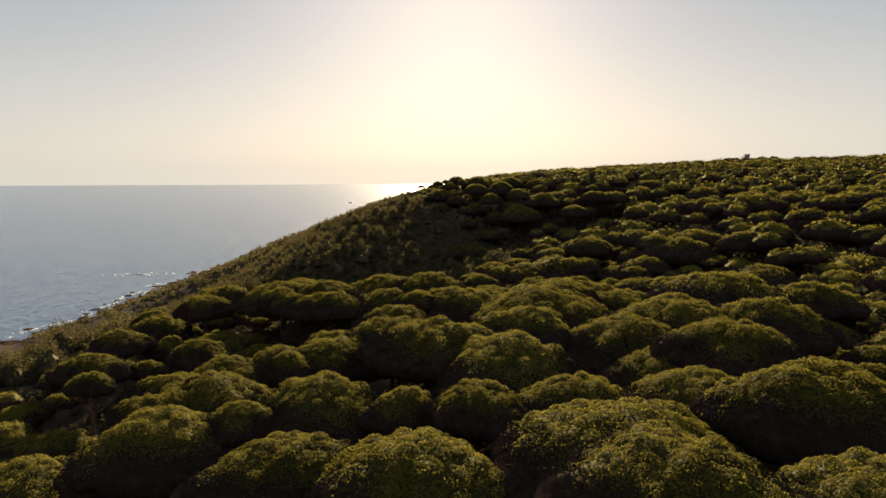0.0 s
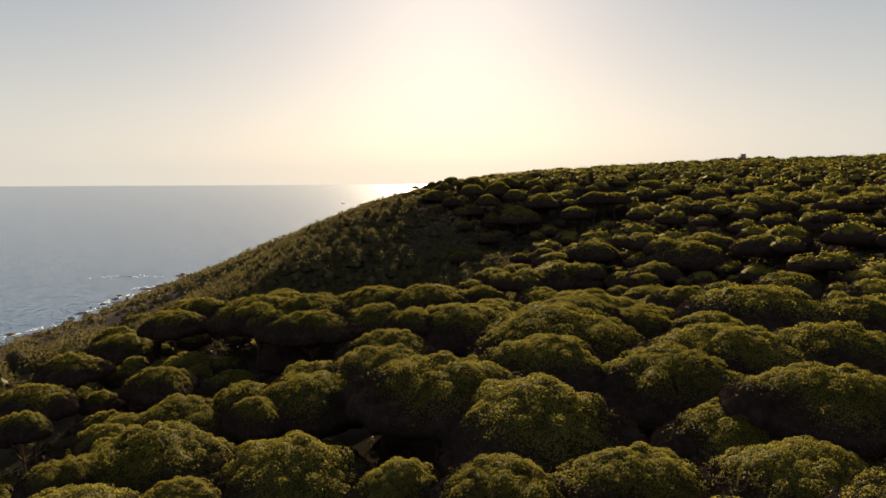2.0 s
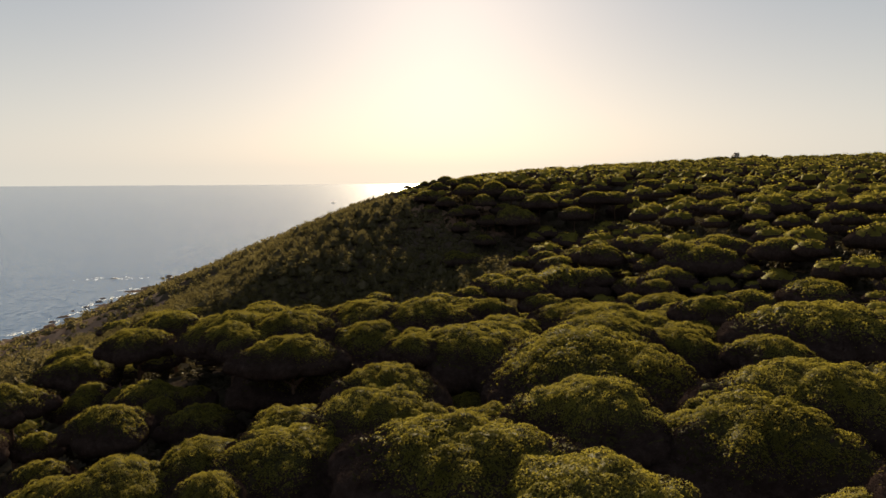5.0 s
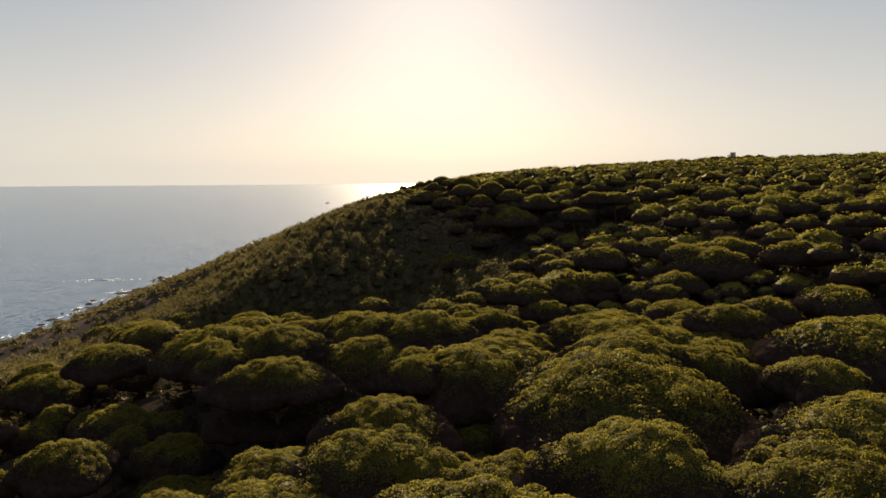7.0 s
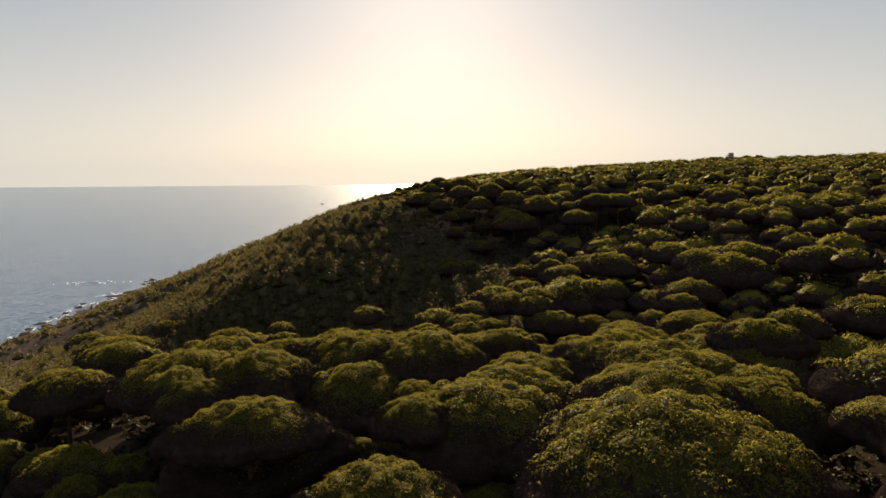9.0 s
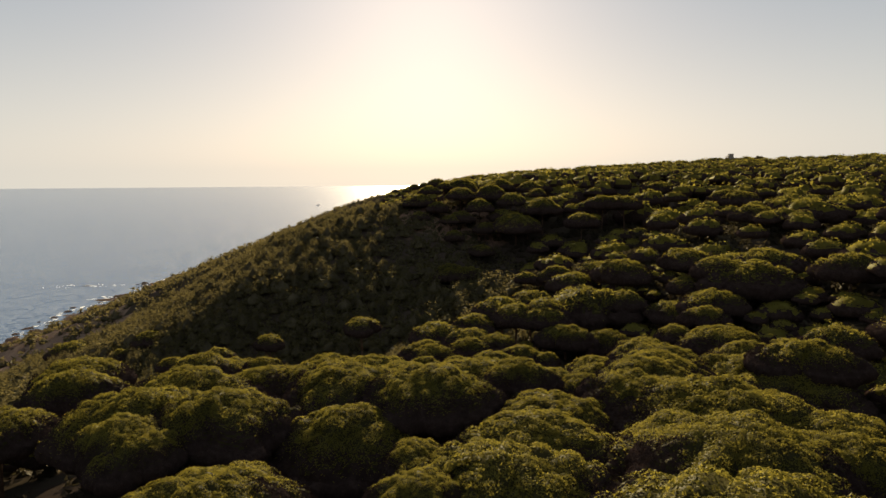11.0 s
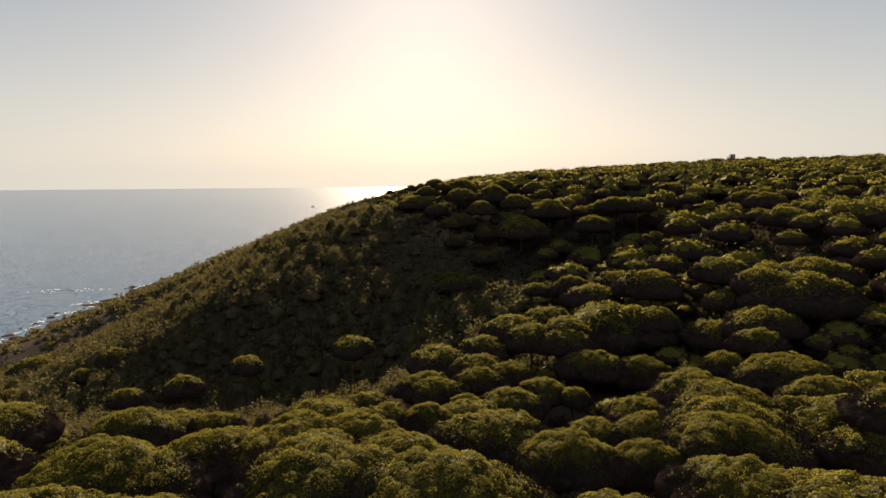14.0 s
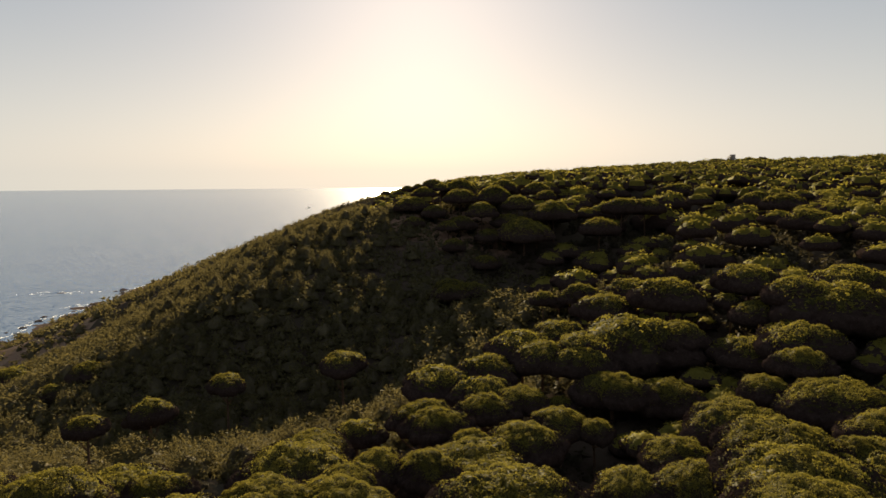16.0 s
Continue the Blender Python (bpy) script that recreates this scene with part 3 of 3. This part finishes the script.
BROW_STAND = [  # east, north, crown top, crown radius
    (-11.5, 272, 94.2, 1.1), (-7.7, 268.3, 94.5, 1.3), (-5.2, 272, 95.7, 1.8), (-2.1, 271.4, 96.2, 1.6), (-0.3, 264.3, 95.5, 2.9),
    (2.2, 272, 97.5, 3), (-4, 258.3, 93, 4.2), (10.2, 270, 97.6, 5.2), (9.2, 259, 95, 4.2), (18.9, 262.2, 95.9, 5),
    (14.2, 249.4, 91.9, 3.9), (24.1, 253.4, 93.3, 3.8), (34.5, 283.2, 96.3, 4), (33.1, 260.1, 94.4, 2.8), (32.8, 248.8, 92.1, 5),
    (23.6, 238.5, 88.5, 6), (5.1, 240.8, 87.6, 2.5), (22.7, 272.8, 97.3, 3.7), (4.2, 211.1, 77.9, 3.7), (4.2, 265.7, 96.4, 2.2),
]
SLOPE_STAND = [  # pointed trees on the seaward slope: east, north, radius
    (-34.2, 246.1, 2.2), (-20.2, 243, 2.2), (-23.2, 225.6, 2.1), (-27.9, 216, 1.7), (-33.3, 208.5, 1.5), (-40.4, 228.1, 2.1),
    (-47.9, 225.3, 2.1), (-46.2, 203.5, 1.3), (-54.4, 211.4, 1.8), (-66.7, 215, 1.7), (-35.8, 230.2, 2.1), (-28.4, 230.6, 2.1),
    (-75.8, 202.2, 2.2), (-16.9, 222.1, 1.8), (-35.1, 240.8, 2), (-27.3, 212.4, 2.1), (-22.9, 223, 2.2), (-21.6, 238.8, 1.9),
    (-36.6, 252.4, 2.2), (-26.3, 224.7, 1.5), (-3.8, 224.8, 1), (-16.8, 220.6, 1.4), (-35.6, 230.3, 1.8),
]
STANDS = (FIRST_STAND, NEAR_STAND, CREST_STAND, BANK_STAND, VALLEY_STAND, RISE_STAND, FAR_STAND, LAST_STAND, BROW_STAND)
pines = []
for stand in STANDS:
    pines += [(x, y, top, r * 1.04, "brow" if stand is BROW_STAND else "stand") for x, y, top, r in stand]

for x, y, r in ((2, 252, 3.4), (8.5, 245, 3.8), (15, 239, 3.2), (20.5, 246, 3.6), (27.5, 243, 4.0), (-3.5, 247, 2.8), (6, 235, 3.0), (13, 229, 3.4)):
    pines.append((x, y, float(canopy(x, y)) - 0.9, r, "stand"))

# the rest of the wood, as close as the crowns allow
rng = np.random.default_rng(7)
cell = {}


def crowded(x, y, r, slack=0.80):
    ix, iy = int(x // 6), int(y // 6)
    for a in range(ix - 2, ix + 3):
        for b in range(iy - 2, iy + 3):
            for px, py, pr in cell.get((a, b), ()):
                if (px - x) ** 2 + (py - y) ** 2 < (slack * (pr + r)) ** 2:
                    return True
    return False


def settle(x, y, r):
    cell.setdefault((int(x // 6), int(y // 6)), []).append((x, y, r))


for x, y, top, r, _ in pines:
    settle(x, y, r)


def scatter(tries, x0, x1, y0, y1, r0, r1):
    for _ in range(tries):
        x, y, r = rng.uniform(x0, x1), rng.uniform(y0, y1), r0 + (r1 - r0) * rng.uniform() ** 1.4
        w = float(wooded(x, y))
        if w < 0.3 or w < rng.uniform(0.15, 0.6) or crowded(x, y, r, 1.0 if 10 < y < 190 and x < 60 and r > 2.6 else 0.86 if y < 190 and x < 60 else 1.00 if y < 420 else 0.92):
            continue
        if (118 < y < 200 and x < 24 and not (y < 145 and x > 2)) or (-22 < x < 9 and 246 < y < 310):
            continue
        settle(x, y, r)
        low_ = (-3.2, -1.4) if x > 8 and y < 55 else (-5.2, -3.0) if r < 2.6 else (-5.4, -3.2) if 10 < y < 190 and x < 60 else (-5.0, -2.6) if rng.uniform() < 0.4 else (-1.8, 0.8)
        pines.append((x, y, float(canopy(x, y)) + rng.uniform(*low_), r, ""))


scatter(9000, -75, 130, -60, 230, 2.6, 5.4)
scatter(5000, -60, 62, -20, 185, 1.5, 2.6)
scatter(11000, -40, 330, 195, 420, 2.8, 7.4)
scatter(18000, -40, 560, 400, 900, 3.6, 8.0)
pines += [(13.6, 20.8, 92.2, 3.3, "stand"), (19.8, 23.6, 92.6, 3.0, "stand")]  # two close under the start of the flight


def from_path(x, y):
    return math.hypot(x + 1.5, max(0.0, y - 70, -y))


pines.sort(key=lambda p: (not p[4], from_path(p[0], p[1])))
stuff = []
count = 0
for x, y, top, r, placed in pines:
    d = from_path(x, y)
    seen = y > 12 and abs(x) < 16 + 0.72 * y
    turn = rng.uniform(0, 360)
    if seen and count < 300:
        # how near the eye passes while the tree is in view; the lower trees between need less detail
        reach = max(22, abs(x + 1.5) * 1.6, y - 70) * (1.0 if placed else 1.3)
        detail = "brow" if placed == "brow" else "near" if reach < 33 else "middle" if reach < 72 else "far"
        pine(x, y, top, r, detail, int(rng.integers(6 if detail in ("near", "middle") else 5)), turn, rng.uniform(0.9, 1.15), placed == "brow")
        count += 1
    else:
        stuff.append((x, y, top, r, turn, d, seen))

TEMPLATES = {d: [pine_model(900 + 10 * i + k, d) for k in range(4)] for i, d in enumerate(("far", "remote", "speck", "fair"))}


def stamp(name, placed, label, category, mats):
    """Many plants as one mesh: placed holds vertices, faces and a pose for each."""
    vs, tri, quad, tone, n = [], [], [], ([], []), 0
    for v, f, (x, y, z), (sx_, sy_, sz_), turn in placed:
        c, s = math.cos(radians(turn)), math.sin(radians(turn))
        w = v * [sx_, sy_, sz_]
        vs.append(np.stack([w[:, 0] * c - w[:, 1] * s + x, w[:, 0] * s + w[:, 1] * c + y, w[:, 2] + z], -1))
        for g in f:
            (tri if g.shape[1] == 3 else quad).append(g + n)
        tone[0].extend(np.full(len(g), m) for g, m in zip(f, LAYERS) if g.shape[1] == 4)
        tone[1].extend(np.full(len(g), m) for g, m in zip(f, LAYERS) if g.shape[1] == 3)
        n += len(v)
    kinds = np.concatenate(tone[0] + tone[1])
    me = mesh_of(name, np.vstack(vs), [np.vstack(quad), np.vstack(tri)], mats, kinds, kinds > 0)
    return tagged(new(name, me), label, category, kind="stuff")


placed = []
for x, y, top, r, turn, d, seen in stuff:
    kind = "fair" if d < 46 and seen else "far" if d < 80 and seen and r > 2.8 else "remote" if d < 230 and (seen or d < 60) else "speck"
    v, f, _ = TEMPLATES[kind][int(rng.integers(4))]
    s = r / 4.0
    placed.append((v, f, (x, y, top - STOREY * s), (s, s, s), turn))
stamp("pine_wood", placed, "far umbrella pine crowns covering the headland", "woodland", [NEEDLES, TWIG_SHADE, NEEDLES])


# scrub on the seaward slopes: junipers, mastic and low bushes
def bush_model(seed, detail):
    rng_ = np.random.default_rng(seed)
    upright = seed % 3 == 0
    leaves, leaf, clumps, clump, heads, rings, sectors = {"near": (1700, 0.050, 50, 0.26, 7, 12, 20), "middle": (560, 0.075, 36, 0.30, 6, 10, 14), "far": (240, 0.110, 20, 0.36, 6, 7, 9), "speck": (30, 0.26, 9, 0.5, 4, 6, 6)}[detail]
    v, f = umbrella(rng_, rng_.uniform(0.75, 0.95) * (1.55 if upright else 0.9), 0.9, leaves, leaf, clumps, clump, heads, rings, sectors, 1.25, 1.5, 1.8, (0.10, 0.30), 2.2, 0.40, 0.0, 0.4)
    return v, f


BUSH = {d: [bush_model(40 + k, d) for k in range(6)] for d in ("near", "middle", "far", "speck")}
BUSH_MESH = [crown_mesh("foliage", v, f, [SCRUB, TWIG_SHADE, BRUSH]) for v, f in BUSH["near"]]
STEM_MESH = mesh_of("stem", *tube([(0, 0, -0.5), (0.05, 0, 0.2), (0.0, 0.06, 0.6)], [0.09, 0.07, 0.04], 5), [BARK])

# undergrowth between the trunks, its colour darkened to stand for the shade there
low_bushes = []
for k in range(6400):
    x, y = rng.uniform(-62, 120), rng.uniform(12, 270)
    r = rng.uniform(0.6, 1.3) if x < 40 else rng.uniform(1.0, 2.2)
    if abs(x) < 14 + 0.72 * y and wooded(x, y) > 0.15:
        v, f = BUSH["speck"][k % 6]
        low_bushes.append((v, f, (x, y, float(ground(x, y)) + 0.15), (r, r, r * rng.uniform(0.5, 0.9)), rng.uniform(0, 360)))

# junipers, scattered thickly over the slope that falls to the sea
JUNIPER_MESH = []
for k in range(5):
    rng_ = np.random.default_rng(70 + k)
    v, f = umbrella(rng_, rng_.uniform(1.25, 1.75), 0.75, 1700, 0.048, 46, 0.28, 7, 13, 20, 1.22, 1.4, 1.8, (0.10, 0.35), 1.7, 0.34, 0.0, 0.5)
    JUNIPER_MESH.append(crown_mesh("foliage", v, f, [SCRUB, TWIG_SHADE, BRUSH]))
junipers = list(SLOPE_STAND)
for x, y, r in SLOPE_STAND:
    settle(x, y, r)
for x0, x1, y0, y1, tries, r0, r1 in ((-70, -2, 185, 262, 260, 1.1, 2.0), (-125, -45, 105, 225, 150, 1.5, 2.6)):
    for _ in range(tries):
        x, y, r = rng.uniform(x0, x1), rng.uniform(y0, y1), rng.uniform(r0, r1)
        if wooded(x, y) < 0.5 and not crowded(x, y, r, 1.0):
            settle(x, y, r)
            junipers.append((x, y, r))

bushes = []
for x0, x1, y0, y1, tries, r0, r1 in ((-250, -40, 60, 500, 2600, 2.4, 4.4), (-60, 30, 60, 330, 1800, 2.0, 3.4), (-150, 40, 30, 330, 6000, 1.2, 2.4), (-70, 32, 150, 300, 5000, 0.8, 1.5), (-250, -40, 120, 700, 2500, 1.4, 2.6)):
    for _ in range(tries):
        x, y = rng.uniform(x0, x1), rng.uniform(y0, y1)
        r = r0 + (r1 - r0) * rng.uniform(0, 1) ** 1.3
        w = float(wooded(x, y))
        if y > 215 and x > -140:
            r = min(r, 0.9 if x > -18 else 1.6 if x > -60 else 2.0)
        if ((x - 6) / 17) ** 2 + ((y - 252) / 19) ** 2 < 1 and rng.uniform() < 0.15:
            continue
        if 120 < y < 200 and x > -75:
            r = min(r, 2.8)
        if (w > 0.8 and not (-22 < x < 9 and 240 < y < 310) and not (-10 < x < 36 and 150 < y < 248)) or x < coast(y) + np.interp(y, (380, 520), (92, 45)) + 26 * rng.uniform() ** 2 - 60 * (rng.uniform() < 0.28) or crowded(x, y, r * 0.7, 0.8):
            continue
        if -36 < x < 8 and 96 < y < 138:
            continue
        settle(x, y, r * 0.7)
        bushes.append((x, y, r))
bushes.sort(key=lambda b: math.hypot(b[0] + 1.5, max(0.0, b[1] - 70)))
far_bushes, count = [], 0
for x, y, r in bushes:
    z = float(ground(x, y))
    k, turn = int(rng.integers(6)), rng.uniform(0, 360)
    tall = rng.uniform(0.75, 1.15) * min(1.0, (2.0 / r) ** 0.7)
    if count < 240 and y > 20 and abs(x) < 16 + 0.72 * y:
        b = new("shrub")
        b.matrix_basis = pose(x, y, z, 0, 0, turn)
        leaf = part("foliage", BUSH_MESH[k], b)
        leaf.scale, leaf.location = (r, r, r * tall), (0, 0, 0.35 * r)
        part("stem", STEM_MESH, b)
        tagged(b, "tall pointed olive-green juniper bush on the slope" if (40 + k) % 3 == 0 else "low rounded olive-green bush on the slope", "shrub", "scrub of the seaward slope")
        count += 1
    else:
        v, f = BUSH["middle" if 20 < y < 180 and abs(x) < 16 + 0.72 * y and r > 1.0 else "far" if 20 < y < 330 and abs(x) < 16 + 0.72 * y and r > 1.3 else "speck"][k]
        far_bushes.append((v, f, (x, y, z + 0.3 * r), (r, r, r * tall), turn))
for x, y, r in junipers:
    t_ = new("juniper_tree")
    t_.matrix_basis = pose(x, y, float(ground(x, y)), 0, 0, rng.uniform(0, 360))
    leaf = part("foliage", JUNIPER_MESH[int(rng.integers(5))], t_)
    leaf.scale, leaf.location = (r, r, r * rng.uniform(0.75, 1.0)), (0, 0, 0.55 * r)
    part("trunk", STEM_MESH, t_).scale = (1.6, 1.6, 1.0 + 0.6 * r)
    tagged(t_, ("tall full" if r > 1.7 else "small") + " pale olive juniper tree on the seaward slope", "tree", "junipers on the slope")
stamp("undergrowth", low_bushes, "heath and mastic bushes under the pines, coloured dark as shade", "undergrowth", [HEATH_SHADE, TWIG_SHADE, HEATH_SHADE])
stamp("coastal_scrub", far_bushes, "olive-brown scrub covering the seaward slopes", "scrub", [SCRUB, TWIG_SHADE, BRUSH])


# ---- shore ----
def rock_mesh(seed):
    rng_ = np.random.default_rng(seed)
    bm = bmesh.new()
    bmesh.ops.create_icosphere(bm, subdivisions=3, radius=1.0)
    off = Vector(rng_.uniform(-50, 50, 3))
    for v in bm.verts:
        c = v.co.copy()
        d = 0.45 * noise.noise(c * 1.3 + off) + 0.22 * noise.noise(c * 3.1 + off) + 0.10 * noise.noise(c * 7.0 - off)
        v.co = c * (1 + d)
        v.co.z = round(v.co.z * 4) / 4 * 0.45 + v.co.z * 0.55
    me = bpy.data.meshes.new("shore_rock")
    bm.to_mesh(me)
    bm.free()
    me.materials.append(ROCK)
    return me


ROCKS = [rock_mesh(k) for k in range(6)]
for k in range(84):
    y = rng.uniform(370, 680)
    inland = rng.uniform(-7, 26) if k < 62 else rng.uniform(-14, 2)
    x = float(coast(y)) + inland
    s = 0.9 + 2.6 * rng.uniform() ** 2
    rock = new("shore_rock", ROCKS[k % 6])
    z = max(float(ground(x, y)), -0.8)
    rock.matrix_basis = pose(x, y, z, 0, 0, rng.uniform(0, 360)) @ Matrix.Diagonal((s * 1.5, s, s * rng.uniform(0.4, 0.8), 1))
    tagged(rock, "rough reddish-brown sandstone rock at the sea's edge", "rock", "rocks along the shore")

for k in range(110):
    y = rng.uniform(270, 470)
    x = float(coast(y)) + 6 + 84 * rng.uniform() ** 1.4
    s = 0.7 + 2.4 * rng.uniform() ** 2
    rock = new("shore_rock", ROCKS[k % 6])
    rock.matrix_basis = pose(x, y, float(ground(x, y)) + 0.1, 0, 0, rng.uniform(0, 360)) @ Matrix.Diagonal((s * 2.2, s * 1.2, s * rng.uniform(0.35, 0.6), 1))
    tagged(rock, "low weathered reddish-brown rock on the bare shore slope", "rock", "rocks along the shore")

for x, y, s in ((-252, 589, 5.0), (-246, 594, 3.6), (-299, 657, 2.0)):
    reef = new("reef_rock", ROCKS[int(s) % 6])
    reef.matrix_basis = pose(x, y, 0.0, 0, 0, 20) @ Matrix.Diagonal((s * 1.6, s, 0.3, 1))
    tagged(reef, "low dark wet rock awash off the shore", "rock", "rocks along the shore")


def foam_patch(vs, fs, x, y, long, wide, turn):
    n = len(vs)
    k = 9
    c, s = math.cos(turn), math.sin(turn)
    for i in range(k):
        a = 2 * math.pi * i / k
        rr = rng.uniform(0.5, 1.1)
        px, py = long * rr * math.cos(a), wide * rr * math.sin(a)
        vs.append((x + px * c - py * s, y + px * s + py * c, 0.06 + 0.02 * (n % 5)))
    fs.append(list(range(n, n + k)))


vs, fs = [], []
for k in range(190):
    y = rng.uniform(370, 690)
    x = float(coast(y)) - abs(rng.normal(0, 3.0)) - 0.3
    foam_patch(vs, fs, x, y, rng.uniform(0.6, 2.6), rng.uniform(0.15, 0.5), radians(85) + rng.normal(0, 0.35))
for cx, cy, n, wx, wy in ((-299, 657, 26, 16, 5), (-252, 591, 24, 9, 6)):
    for k in range(n):
        foam_patch(vs, fs, cx + rng.normal(0, wx), cy + rng.normal(0, wy), rng.uniform(0.6, 3.4), rng.uniform(0.3, 0.9), rng.normal(0.3, 0.3))
me = bpy.data.meshes.new("surf_foam")
me.from_pydata(vs, [], fs)
me.materials.append(FOAM)
tagged(new("surf_foam", me), "white streaks of surf along the rocky shore", "foam", kind="stuff")


# ---- a boat far out ----
def boat(x, y, turn):
    b = new("motor_boat")
    b.matrix_basis = pose(x, y, 0, 0, 0, turn)
    bm = bmesh.new()
    secs = [(-5.5, 1.6, 1.1), (-2, 1.9, 1.2), (2.5, 1.7, 1.5), (5, 0.9, 1.9), (6.3, 0.06, 2.1)]
    rings = []
    for lx, half, high in secs:
        rings.append([bm.verts.new(p) for p in ((lx, -half, high), (lx, -half * 0.75, -0.3), (lx, half * 0.75, -0.3), (lx, half, high))])
    for a, c in zip(rings, rings[1:]):
        for i in range(3):
            bm.faces.new((a[i], a[i + 1], c[i + 1], c[i]))
        bm.faces.new((a[3], a[0], c[0], c[3]))
    bm.faces.new(rings[0])
    bm.faces.new(rings[-1][::-1])
    me_ = bpy.data.meshes.new("hull"); bm.to_mesh(me_); bm.free(); me_.materials.append(PAINT)
    part("hull", me_, b)
    bm = bmesh.new()
    bmesh.ops.create_cube(bm, size=1)
    for v in bm.verts:
        v.co = Vector((v.co.x * (3.2 if v.co.z < 0 else 2.3), v.co.y * (2.4 if v.co.z < 0 else 2.0), 2.2 + v.co.z * 2.0))
    bmesh.ops.bevel(bm, geom=bm.edges[:], offset=0.12, segments=2, affect="EDGES")
    me_ = bpy.data.meshes.new("cabin"); bm.to_mesh(me_); bm.free(); me_.materials.append(PAINT)
    part("cabin", me_, b)
    part("mast", mesh_of("mast", *tube([(0, 0, 3.0), (0, 0, 6.5)], [0.08, 0.04], 6), [BARK]), b)
    return tagged(b, "small white motor boat far out on the sea", "boat")


boat(-292, 1990, 205)


# ---- a hut on the skyline ----
def lookout(x, y):
    z = float(canopy(x, y)) - 5.2
    h = new("lookout_hut")
    h.matrix_basis = pose(x, y, z, 0, 0, 20)
    for name, size, spot, slope in (("wall", (4.2, 3.6, 7.6), (0, 0, 3.8), 0), ("roof", (4.8, 4.2, 0.3), (0, 0, 7.75), 0), ("lean_to_roof", (5.2, 3.4, 0.3), (-4.2, 0, 5.6), -32)):
        bm = bmesh.new()
        bmesh.ops.create_cube(bm, size=1)
        for v in bm.verts:
            v.co = Vector([c * d for c, d in zip(v.co, size)])
        bmesh.ops.bevel(bm, geom=bm.edges[:], offset=0.06, segments=1, affect="EDGES")
        bmesh.ops.transform(bm, matrix=pose(*spot, 0, slope, 0), verts=bm.verts[:])
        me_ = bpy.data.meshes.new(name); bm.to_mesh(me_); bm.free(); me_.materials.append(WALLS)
        part(name, me_, h)
    for side in (-1.4, 1.4):
        part("post", mesh_of("post", *tube([(-6.3, side, 0), (-6.3, side, 4.5)], [0.12, 0.1], 6), [BARK]), h)
    return tagged(h, "small weathered hut with a lean-to roof among far pines", "hut")


lookout(327, 783)
